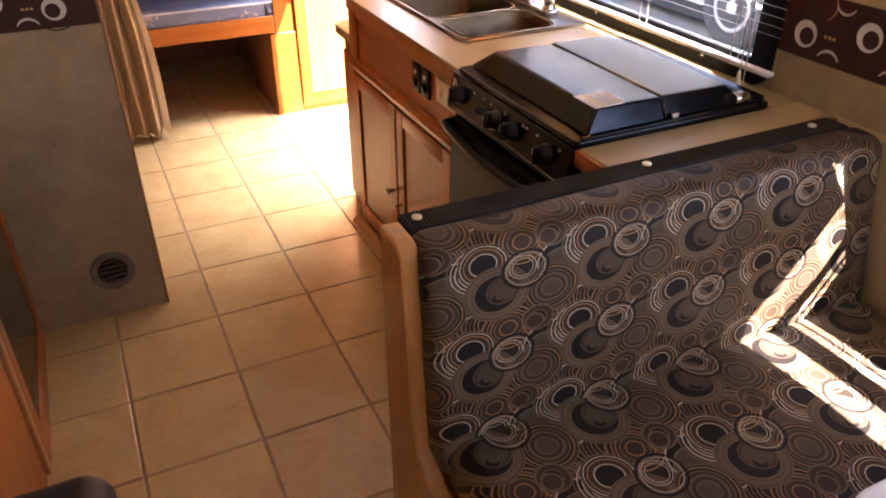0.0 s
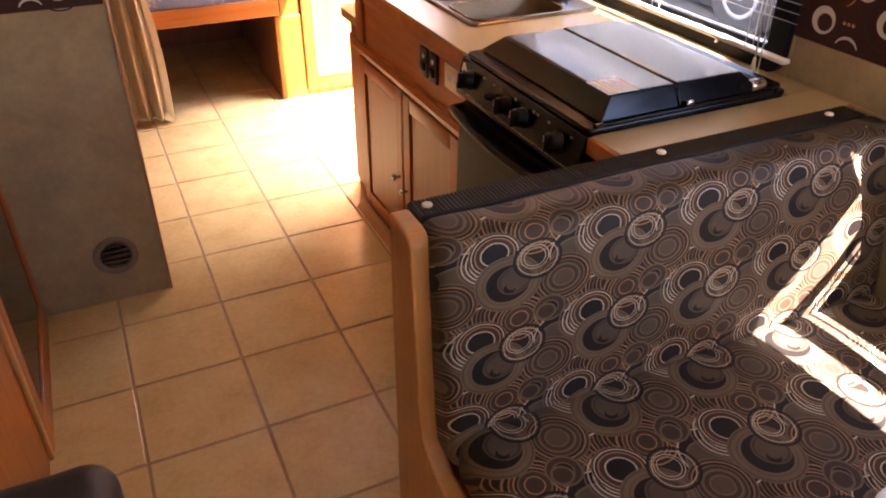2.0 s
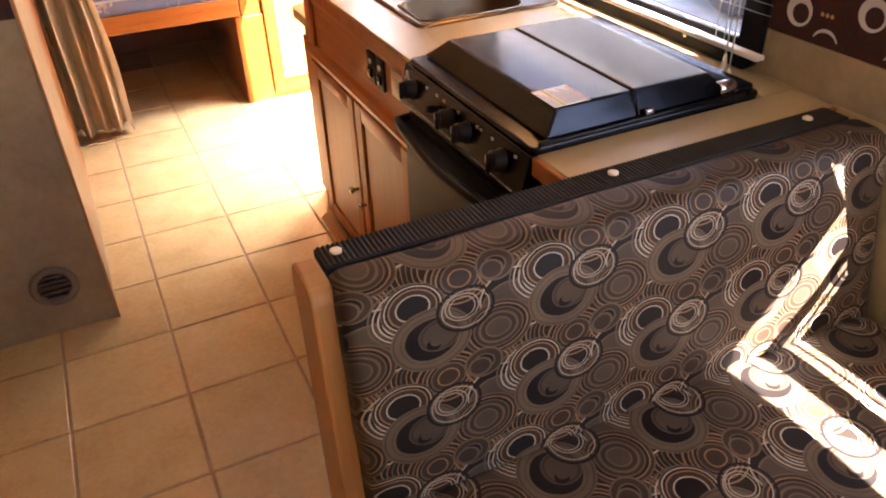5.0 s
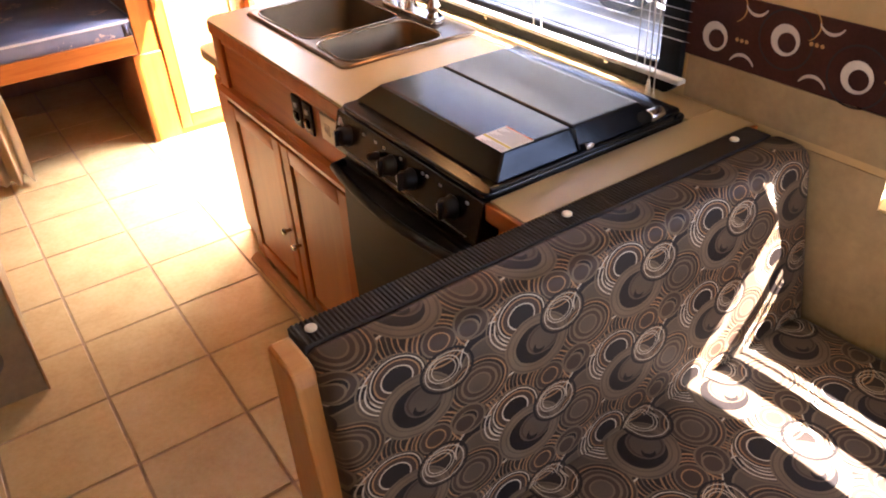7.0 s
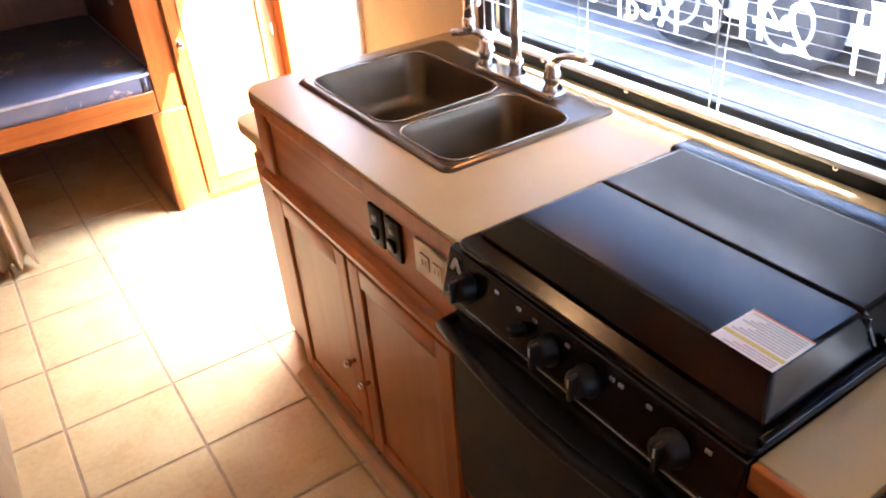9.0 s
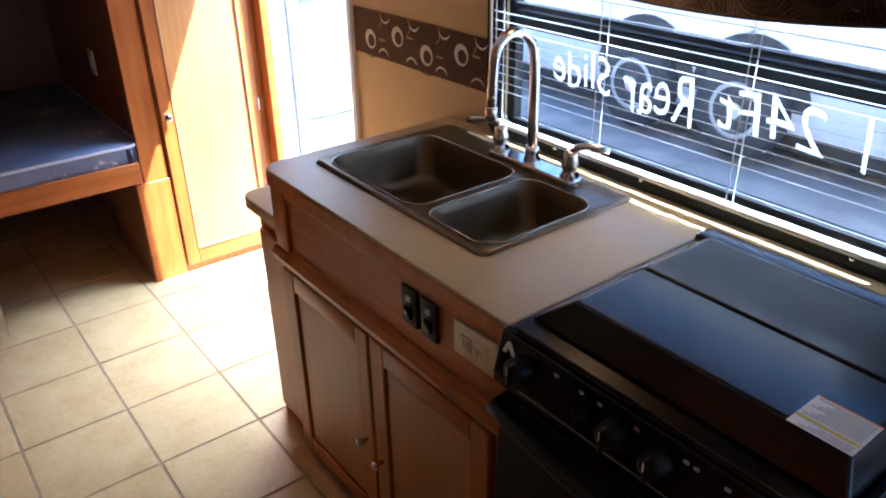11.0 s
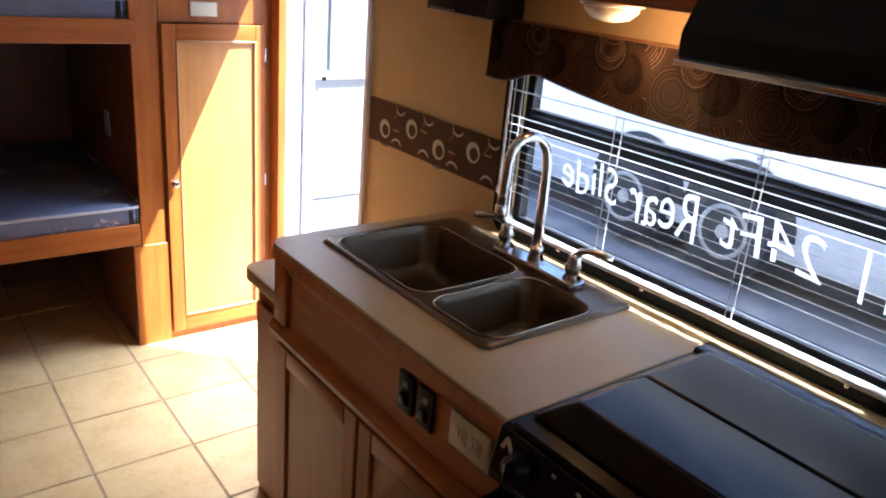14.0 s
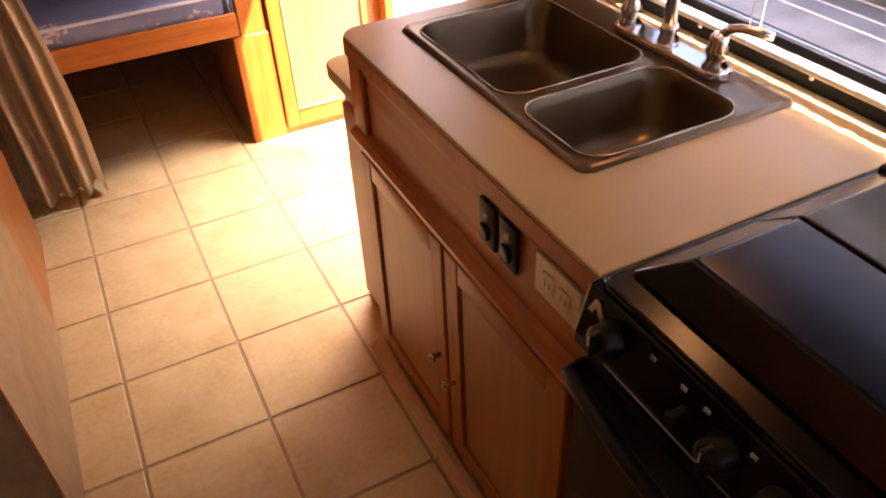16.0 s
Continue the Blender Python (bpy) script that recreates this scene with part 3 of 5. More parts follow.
def lettering(text, y0, y1, z0, high, parent):
    """Hand-lettered words on the outside of the glass, read from outdoors, between y0 and y1."""
    cu = bpy.data.curves.new("writing", "FONT")
    cu.body, cu.size, cu.shear, cu.extrude, cu.offset, cu.resolution_u = text, 0.12, 0.12, 0.0006, -0.0008, 3
    tmp = new("writing_curve", cu)
    me = bpy.data.meshes.new_from_object(tmp.evaluated_get(bpy.context.evaluated_depsgraph_get()))
    us, vs = [v.co.x for v in me.vertices], [v.co.y for v in me.vertices]
    for k, v in enumerate(me.vertices):
        u, w = (v.co.x - min(us)) / (max(us) - min(us)), (v.co.y - min(vs)) / (max(vs) - min(vs))
        v.co = (WX + 0.028 + v.co.z, y0 + (y1 - y0) * u, z0 + high * w + 0.006 * math.sin(9 * u + len(text)))
    me.materials.append(PAINTMARK)
    bpy.data.objects.remove(tmp)
    ob = new("writing", me)
    adopt(ob, parent)
    ob["label"] = "white marker writing"
    return ob


lettering("Slide", 0.526, 0.705, 1.046, 0.082, window)
lettering("Rear", 0.302, 0.49, 1.03, 0.105, window)
lettering("24Ft", 0.02, 0.245, 1.046, 0.088, window)
lettering("2011", -0.215, -0.042, 1.036, 0.098, window)
part("marker_stroke", tube([(WX + 0.028, 0.07 + 0.022 * k, 1.252 + 0.014 * math.sin(k * 1.9)) for k in range(7)], 0.004, 5), PAINTMARK, window, "white marker stroke")

# blind
blind = thing("venetian_blind", (WX - 0.03, 0.3, 0.92), "white horizontal slat blind with open slats in the window", "blind")
BX = WX - 0.037
SL0, SL1 = -0.315, 0.862
slat_me = None
for k in range(3, 21):
    if k in (13, 14, 16, 17):
        continue
    z = 0.943 + 0.0213 * k
    if slat_me is None:
        bm = bmesh.new()
        prof = [(-0.0115, 0.0036), (-0.006, 0.0026), (0.0, 0.0007), (0.006, -0.0016), (0.0115, -0.0045)]
        a = [bm.verts.new((BX + px, SL0, pz)) for px, pz in prof]
        b = [bm.verts.new((BX + px, SL1, pz)) for px, pz in prof]
        for i in range(4):
            bm.faces.new((a[i], a[i + 1], b[i + 1], b[i]))
        bmesh.ops.solidify(bm, geom=list(bm.faces), thickness=0.0005)
        ob = part("slat", bm, SLAT, blind)
        slat_me = ob.data
    else:
        ob = new("slat", slat_me)
        adopt(ob, blind)
    ob.location.z = z
part("bottom_rail", box(BX - 0.012, BX + 0.012, SL0 - 0.004, SL1 + 0.004, 0.915, 0.926, 0.003), CORD, blind, "cream bottom rail")
part("head_rail", box(BX - 0.014, BX + 0.014, SL0, SL1, 1.395, 1.42, 0.002), SLAT, blind)
for y in (-0.2, 0.15, 0.5, 0.83):
    part("ladder_cord", boxes([(BX - 0.0135, BX - 0.0125, y - 0.001, y + 0.001, 0.925, 1.4), (BX + 0.0125, BX + 0.0135, y - 0.001, y + 0.001, 0.925, 1.4)]), CORD, blind)
for y in (-0.1, 0.36, 0.62):
    part("rail_clip", lathe([(0.003, -0.006), (0.005, -0.004), (0.005, 0.004), (0.002, 0.006)], (BX - 0.004, y, 0.912), 10), CHROME, blind, "small chrome clip")
for dy, low in ((0.0, 0.845), (0.016, 0.87)):
    part("pull_cord", tube([(BX - 0.02, -0.265 + dy, 1.38), (BX - 0.025, -0.262 + dy, 1.1), (BX - 0.03, -0.27 + dy, low + 0.045)], 0.0016, 6), CORD, blind)
    part("tassel", lathe([(0.003, 0.042), (0.005, 0.03), (0.008, 0.004), (0.006, 0.0)], (BX - 0.03, -0.27 + dy, low + 0.005), 12), WHITEPLASTIC, blind, "ivory cord tassel")
part("tilt_rod", rod((BX - 0.02, 0.838, 1.38), (BX - 0.028, 0.834, 1.02), 0.004, 8), SLAT, blind, "thin white tilt rod")
part("tilt_knob", lathe([(0.004, 0), (0.007, 0.006), (0.007, 0.016), (0.003, 0.024)], (BX - 0.028, 0.834, 0.998), 10), SLAT, blind)

# valance over the window
def hem_height(y):
    """The hem sags in the middle and hooks down at both ends."""
    off = abs(y - 0.27) / 0.46
    if off < 1:
        return 1.286 + 0.038 * off * off
    return 1.324 - 0.034 * min(1.0, (off - 1) / 0.2)


def valance_mesh():
    bm = bmesh.new()
    n = 60
    top, low, back = [], [], []
    for k in range(n + 1):
        s = k / n
        y = 0.9 - 1.26 * s
        drop = hem_height(y)
        x = 0.868 + 0.004 * math.sin(s * 60)
        top.append(bm.verts.new((x, y, 1.428)))
        low.append(bm.verts.new((x - 0.004, y, drop)))
    for a, b, c, d in zip(top, top[1:], low[1:], low):
        f = bm.faces.new((a, b, c, d))
        f.smooth = True
    bmesh.ops.solidify(bm, geom=list(bm.faces), thickness=0.016)
    bm.normal_update()
    return uv_boxes(bm, "y")


val = thing("window_valance", (0.87, 0.3, 1.25), "dark brown padded fabric valance with faint circles above the window", "valance")
part("padded_cover", valance_mesh(), VALANCE, val)
for y in (0.892, -0.352):
    part("end_return", box(0.872, WX - 0.005, y - 0.008, y + 0.008, 1.292, 1.414, 0.003), VALANCE, val)
part("top_board", box(0.872, WX - 0.005, -0.34, 0.88, 1.415, 1.427), OAK_DEEP, val)
part("hem", tube([(0.862, 0.9 - 1.26 * k / 40, hem_height(0.9 - 1.26 * k / 40)) for k in range(41)], 0.004, 6), VALANCE, val, "rolled hem")

# dinette window, unseen: added masks leave gaps that stripe the bench with sun
win2 = thing("window_2", (WX, -1.3, W2[2]), "unseen dinette window with masks that shape the sun on the bench", "window", kind="structure")
WA, WB = WX + 0.001, WX + 0.004
part("head_mask", prism([(W2[0], 1.345), (-1.06, 1.345), (-1.06, 1.36), (W2[1], 1.36), (W2[1], W2[3]), (W2[0], W2[3])], "x", WA, WB), RUBBER, win2, "black top mask, added to cut the sun")
part("corner_post", prism([(W2[1], 1.125), (-0.807, 1.249), (-0.81, 1.36), (W2[1], 1.36)], "x", WA, WB), RUBBER, win2, "sloping black end mask, added to cut the sun")
part("corner_mask", prism([(-1.06, 1.36), (-0.899, 1.167), (-0.764, 1.023), (-0.803, 1.255), (-0.811, 1.36)], "x", WA, WB), RUBBER, win2, "sloping black corner mask, added to cut the sun")
part("stripe_mask", prism([(W2[0], 1.06), (-0.94, 1.058), (W2[1], 0.869), (W2[1], 0.91), (-0.845, 0.99), (-0.998, 1.178), (W2[0], 1.178)], "x", WA, WB), RUBBER, win2, "dark bent mask between the two sun stripes")
part("split_mask", prism([(W2[0], 1.004), (-0.915, 1.004), (W2[1], 0.84), (W2[1], 0.848), (-0.915, 1.012), (W2[0], 1.012)], "x", WA, WB), RUBBER, win2, "thin bent mask that splits the narrow sun stripe")
part("shade", prism([(W2[0], 0.8), (W2[1], 0.8), (W2[1], 0.82), (-0.895, 0.962), (W2[0], 0.965)], "x", WA, WB), CURTAIN, win2, "cream mask below the sun stripes")

# ---- entry door ----
entry = thing("door_1", (WX, 1.93, 0), "white entry door standing open to bright daylight", "door", kind="structure")
part("door_frame", boxes([(WX - 0.012, WX + 0.075, D1[0] - 0.002, D1[0] + 0.022, 0, D1[3]), (WX - 0.012, WX + 0.075, D1[1] - 0.03, D1[1] + 0.002, 0, D1[3]), (WX - 0.012, WX + 0.075, D1[0], D1[1], D1[3] - 0.02, D1[3])], 0.003), WHITEMETAL, entry, "white metal door frame")
part("threshold", box(WX - 0.02, WX + 0.09, D1[0], D1[1], -0.002, 0.012, 0.003), WHITEMETAL, entry, "metal threshold")
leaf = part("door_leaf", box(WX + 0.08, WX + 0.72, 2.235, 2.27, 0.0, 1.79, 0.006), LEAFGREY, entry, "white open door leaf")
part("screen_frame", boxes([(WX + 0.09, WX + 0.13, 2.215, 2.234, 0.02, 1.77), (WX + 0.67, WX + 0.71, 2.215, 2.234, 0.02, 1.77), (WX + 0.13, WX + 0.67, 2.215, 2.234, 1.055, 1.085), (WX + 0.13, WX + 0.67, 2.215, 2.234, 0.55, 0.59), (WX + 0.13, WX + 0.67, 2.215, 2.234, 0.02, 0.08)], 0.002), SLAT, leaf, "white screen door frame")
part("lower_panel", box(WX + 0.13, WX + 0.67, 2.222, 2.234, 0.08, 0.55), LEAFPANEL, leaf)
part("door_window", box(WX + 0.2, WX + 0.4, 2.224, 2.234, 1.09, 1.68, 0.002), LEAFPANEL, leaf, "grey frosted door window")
part("latch", lathe([(0.009, 0), (0.011, 0.006), (0.006, 0.012)], (WX + 0.17, 2.214, 1.06), 12, (0, -1, 0)), BLACKPLASTIC, leaf)

# ---- far end: bunks and wardrobe ----
BY = 2.262
bunk = thing("bunk_bed", (-0.4, BY, 0), "built-in wooden bunk beds with dark inner panels", "bunk bed")
part("side_panel", box(0.405, 0.425, BY + 0.02, FAR, 0, CEILING - 0.002), OAK_DEEP, bunk, "dark wood side panel")
part("upper_post", box(0.385, 0.482, BY, BY + 0.022, 0.425, CEILING - 0.002, 0.003), OAK, bunk)
part("lower_post", box(0.352, 0.484, BY - 0.006, BY + 0.018, 0.0, 0.428, 0.003), OAK, bunk)
part("post_return", box(0.352, 0.368, BY + 0.018, BY + 0.5, 0.0, 0.428, 0.002, along="y"), OAK_DEEP, bunk)
for z0, z1, x in ((0.435, 0.518, 0.378), (1.185, 1.268, 0.405)):
    part("front_board", box(LEFT + 0.01, x, BY - 0.012, BY + 0.012, z0, z1, 0.003, along="x"), OAK, bunk, "oak front board")
    part("bunk_deck", box(LEFT, 0.404, BY + 0.012, FAR, z0 + 0.0, z0 + 0.02), OAK_DEEP, bunk)
part("back_panel", box(LEFT, 0.404, FAR - 0.02, FAR - 0.002, 0, CEILING - 0.002), OAK_DEEP, bunk, "dark wood back panel")


def mattress(z, x1):
    e = thing("bunk_mattress", (-0.35, 2.8, z), "thin blue-grey flowered mattress on the bunk", "mattress", "bunk mattresses")
    bm = prism(rounded(LEFT + 0.03, x1, BY + 0.0, FAR - 0.05, 0.05), "z", z, z + 0.095, 0.018)
    for f in bm.faces:
        f.smooth = True
    part("cover", bm, TICKING, e)
    o = rounded(LEFT + 0.03, x1, BY + 0.0, FAR - 0.05, 0.05, 6)
    o = [(p, q, z + 0.084) for p, q in o]
    part("piping", tube(o + [o[0]], 0.006, 8), PIPING, e, "pale grey piping")
    return e


mattress(0.498, 0.398)
mattress(1.25, 0.398)
sw = thing("wall_switch", (0.404, 2.72, 0.8), "small white switch plate on the bunk side panel", "switch")
part("plate", box(0.397, 0.405, 2.69, 2.75, 0.755, 0.855, 0.002), WHITEPLASTIC, sw)
part("rocker", box(0.393, 0.398, 2.71, 2.73, 0.785, 0.825, 0.001), SLAT, sw)

setting("wall_wardrobe", boxes([(0.486, WX, BY + 0.004, BY + 0.024, 0, 0.03), (0.486, 0.492, BY + 0.004, BY + 0.024, 0.03, 1.262), (0.486, WX, BY + 0.004, BY + 0.024, 1.262, CEILING), (0.878, WX, BY + 0.004, BY + 0.024, 0.03, 1.262), (0.486, WX, BY + 0.4, BY + 0.42, 0, CEILING)], along="z"), OAK, "oak wardrobe front frame beside the entry")
ward = thing("wardrobe_door", (0.685, BY, 0.035), "orange oak wardrobe door with pale beaded moulding, sunlit", "cabinet door")
part("stile", box(0.488, 0.54, BY - 0.016, BY + 0.003, 0.035, 1.258, 0.003), OAK, ward)
part("stile", box(0.845, 0.884, BY - 0.016, BY + 0.003, 0.035, 1.258, 0.003), OAK, ward)
part("rail", box(0.54, 0.845, BY - 0.016, BY + 0.003, 1.2, 1.258, 0.003, along="x"), OAK, ward)
part("rail", box(0.54, 0.845, BY - 0.016, BY + 0.003, 0.035, 0.1, 0.003, along="x"), OAK, ward)
part("panel", box(0.54, 0.845, BY - 0.008, BY + 0.003, 0.1, 1.2), WARDWOOD, ward, "flat veneer panel")
part("moulding", boxes([(0.538, 0.546, BY - 0.02, BY - 0.008, 0.1, 1.2), (0.839, 0.847, BY - 0.02, BY - 0.008, 0.1, 1.2), (0.546, 0.839, BY - 0.02, BY - 0.008, 1.192, 1.2), (0.546, 0.839, BY - 0.02, BY - 0.008, 0.1, 0.108)], 0.002), MAPLE, ward, "pale beaded moulding")
part("knob", lathe([(0.006, 0), (0.006, 0.012), (0.015, 0.018), (0.016, 0.026), (0.008, 0.031)], (0.512, BY - 0.016, 0.67), 16, (0, -1, 0)), CHROME, ward, "chrome knob")
for z in (0.2, 0.62, 1.12):
    part("hinge", box(0.884, 0.892, BY - 0.012, BY + 0.003, z, z + 0.05, 0.002), CHROME, ward)
post = thing("corner_post", (0.92, BY, 0), "dark oak corner post beside the entry door", "post")
part("board", box(0.915, 0.95, BY - 0.07, BY + 0.003, 0.0, CEILING - 0.002, 0.003), OAK, post)
vent2 = thing("vent_plate", (0.66, BY, 1.29), "small cream plate above the wardrobe door", "plate")
part("plate", box(0.6, 0.7, BY - 0.004, BY + 0.003, 1.285, 1.335, 0.002), WHITEPLASTIC, vent2)

# curtain gathered at the partition
def curtain_mesh():
    bm = bmesh.new()
    n, rows = 90, 24
    grid = []
    for j in range(rows + 1):
        z = 0.03 + (CEILING - 0.08) * j / rows
        row = []
        for k in range(n + 1):
            s = k / n
            depth = 0.04 * (1.15 - 0.35 * j / rows)
            x = -0.452 + (0.25 - 0.13 * j / rows) * s * (1 + 0.06 * math.sin(j * 0.35)) + 0.004 * math.sin(j * 0.6 + 5 * s)
            y = 2.2 + depth * math.sin(s * 2 * math.pi * 3.6 + 0.25 * math.sin(j * 0.3)) + 0.01 * math.sin(s * 31)
            row.append(bm.verts.new((x, y, z + (0.012 * math.sin(s * 17) if j == 0 else 0))))
        grid.append(row)
    for a, b in zip(grid, grid[1:]):
        for k in range(n):
            f = bm.faces.new((a[k], a[k + 1], b[k + 1], b[k]))
            f.smooth = True
    bmesh.ops.solidify(bm, geom=list(bm.faces), thickness=0.003)
    return uv_boxes(bm)


cur = thing("privacy_curtain", (-0.32, 2.2, 0.03), "cream pleated privacy curtain drawn aside by the bunk", "curtain")
part("cloth", curtain_mesh(), CURTAIN, cur)
part("curtain_track", box(-0.46, 0.38, 2.19, 2.21, CEILING - 0.03, CEILING - 0.002), WHITEMETAL, cur)

# ---- floor vent in the partition ----
vent = thing("heating_vent", (-0.58, 0.76, 0.168), "round brown heating vent low on the partition", "vent")
part("ring", lathe([(0.066, 0), (0.068, 0.006), (0.06, 0.012), (0.048, 0.012), (0.046, 0.002)], (-0.58, 0.765, 0.168), 32, (0, -1, 0)), plain("brown_vent_plastic", (0.2, 0.15, 0.1), 0.5), vent)
part("backing", lathe([(0.047, 0), (0.047, 0.002)], (-0.58, 0.765, 0.168), 24, (0, -1, 0)), BLACKPLASTIC, vent)
for k in range(5):
    h = (k - 2) * 0.018
    w = math.sqrt(max(0.0, 0.046 ** 2 - h * h))
    part("louvre", box(-0.58 - w, -0.58 + w, 0.755, 0.763, 0.168 + h - 0.004, 0.168 + h + 0.002), plain("brown_louvre", (0.12, 0.09, 0.07), 0.5), vent)

# ---- kitchen run ----
FX = 0.366                      # face of the kitchen cabinets
cab = thing("sink_cabinet", (0.66, 0.6, 0), "orange oak kitchen base cabinet under the sink", "cabinet")
part("end_panel", box(FX, WX - 0.004, 1.01, 1.03, 0, CT - 0.04, 0.001), OAK, cab)
part("inner_panel", box(FX + 0.018, WX - 0.004, 0.165, 0.18, 0, CT - 0.04, 0.001), OAK, cab)
part("face_frame", boxes([(FX, FX + 0.018, 0.165, 1.01, 0.63, CT - 0.032), (FX, FX + 0.018, 0.165, 1.01, 0.0, 0.05), (FX, FX + 0.018, 0.165, 0.215, 0.05, 0.63), (FX, FX + 0.018, 0.58, 0.62, 0.05, 0.63), (FX, FX + 0.018, 0.985, 1.01, 0.05, 0.63)], 0.001, along="y"), OAK, cab)
part("ledge", prism([(FX + 0.002, 0.63), (FX - 0.022, 0.634), (FX - 0.025, 0.65), (FX - 0.016, 0.664), (FX + 0.002, 0.67)], "y", 0.165, 1.035, along="y"), OAK, cab, "moulded oak ledge")
part("apron_stile", box(FX - 0.012, FX + 0.001, 0.965, 1.03, 0.668, 0.832, 0.004), OAK, cab)
part("apron_rail", box(FX - 0.007, FX + 0.001, 0.165, 0.965, 0.812, 0.832, 0.003, along="y"), OAK, cab)


def raised_door(parent, y0, y1, z0, z1, x=None):
    """Frame-and-panel door that faces the aisle."""
    x = FX if x is None else x
    d = part("door", box(x - 0.01, x - 0.001, y0, y1, z0, z1), OAK, parent)
    w = 0.052
    part("stile", box(x - 0.02, x - 0.008, y0, y0 + w, z0, z1, 0.004), OAK, d)
    part("stile", box(x - 0.02, x - 0.008, y1 - w, y1, z0, z1, 0.004), OAK, d)
    part("rail", box(x - 0.02, x - 0.008, y0 + w, y1 - w, z0, z0 + w, 0.004, along="y"), OAK, d)
    part("rail", box(x - 0.02, x - 0.008, y0 + w, y1 - w, z1 - w, z1, 0.004, along="y"), OAK, d)
    part("panel", box(x - 0.013, x - 0.006, y0 + w + 0.004, y1 - w - 0.004, z0 + w + 0.004, z1 - w - 0.004, 0.003), PANEL, d)
    return d


def knob_at(parent, y, z, x=None):
    x = (FX if x is None else x) - 0.02
    part("knob", lathe([(0.005, 0), (0.005, 0.012), (0.011, 0.018), (0.012, 0.024), (0.006, 0.029)], (x, y, z), 14, (-1, 0, 0)), CHROME, parent, "small chrome knob")


dl = raised_door(cab, 0.605, 0.995, 0.045, 0.622)
knob_at(dl, 0.632, 0.31)
dr = raised_door(cab, 0.2, 0.595, 0.045, 0.622)
knob_at(dr, 0.568, 0.285)
setting("baseboard", prism([(FX - 0.02, 0.0), (FX - 0.05, 0.0), (FX - 0.05, 0.006), (FX - 0.035, 0.018), (FX - 0.02, 0.022)], "y", 0.1, 1.02, along="y"), MAPLE, "pale quarter-round trim along the cabinet foot", "trim")

# low cupboard between worktop and entry
low = thing("low_cupboard", (0.66, 1.15, 0), "low oak cupboard with a rounded laminate top beside the entry", "cabinet")
part("body", box(0.4, WX - 0.004, 1.033, 1.225, 0, 0.695, 0.002), OAK, low)
part("door", box(0.385, 0.399, 1.05, 1.205, 0.04, 0.64, 0.004), OAK, low)
part("top", prism(rounded(0.365, WX - 0.004, 1.034, 1.26, 0.045, 6, (0, 0, 0, 1)), "z", 0.697, 0.73, 0.004), LAMINATE, low, "rounded laminate top")

# worktop with a cut-out for the sink
SX0, SX1, SY0, SY1 = 0.463, 0.884, 0.353, 0.99
top = thing("worktop", (0.65, 0.3, CT), "sand-coloured laminate worktop with rounded end", "worktop")


def slab_with_hole():
    """The worktop in one piece, cut out for the sink."""
    bm = bmesh.new()
    o = [(0.87, 0.158), (0.87, -0.386), (WX - 0.003, -0.386), (WX - 0.003, 1.06)] + rounded(0.348, WX, 0.158, 1.06, 0.05, 8, (0, 0, 0, 1))[3:] [:9] + [(0.348, 0.158)]
    hole = rounded(SX0 + 0.008, SX1 - 0.008, SY0 + 0.008, SY1 - 0.008, 0.03, 5)
    loops = []
    for line in (o, hole):
        loops.append([bm.verts.new((p, q, CT)) for p, q in line])
    edges = [bm.edges.new((l[k], l[(k + 1) % len(l)])) for l in loops for k in range(len(l))]
    got = bmesh.ops.triangle_fill(bm, use_beauty=True, edges=edges)
    faces = [g for g in got["geom"] if isinstance(g, bmesh.types.BMFace)]
    ext = bmesh.ops.extrude_face_region(bm, geom=faces)
    for v in ext["geom"]:
        if isinstance(v, bmesh.types.BMVert):
            v.co.z -= 0.036
    bmesh.ops.recalc_face_normals(bm, faces=bm.faces)
    rimmed = [e for e in bm.edges if len(e.link_faces) == 2 and e.calc_face_angle(0) > 1 and all(v.co.z > CT - 0.001 for v in e.verts)]
    bmesh.ops.bevel(bm, geom=rimmed, offset=0.003, segments=2, profile=0.5, affect="EDGES")
    bm.normal_update()
    return uv_boxes(bm, "y")


part("slab", slab_with_hole(), LAMINATE, top)
ARC = [(0.398 + math.cos(radians(a)), 1.01 + math.sin(radians(a))) for a in range(90, 181, 15)]


def edge_line(r):
    """Front, rounded corner and end of the worktop, r away from the corner's centre."""
    return [(WX - 0.006, 1.01 + r)] + [(0.398 + (p - 0.398) * r, 1.01 + (q - 1.01) * r) for p, q in ARC] + [(0.398 - r, 0.162)]


part("edge_band", prism(edge_line(0.0525) + edge_line(0.0503)[::-1], "z", CT - 0.0365, CT - 0.007), OAK, top, "oak edge band")
part("end_slab", box(0.348, WX - 0.003, -0.482, -0.387, CT - 0.034, CT, 0.002, along="x"), LAMINATE, top)
part("end_trim", prism([(0.345, CT - 0.036), (0.345, CT - 0.003), (WX - 0.004, CT - 0.003), (WX - 0.004, CT - 0.036)], "y", -0.494, -0.483, 0.002, "x"), OAK, top, "oak edge strip")
part("end_trim", box(0.337, 0.3475, -0.492, -0.387, CT - 0.037, CT - 0.002, 0.002, along="y"), OAK, top, "oak edge strip")

# sink
sink = thing("kitchen_sink", (0.67, 0.67, CT), "dark bronze-toned steel double bowl sink set in the worktop", "sink")


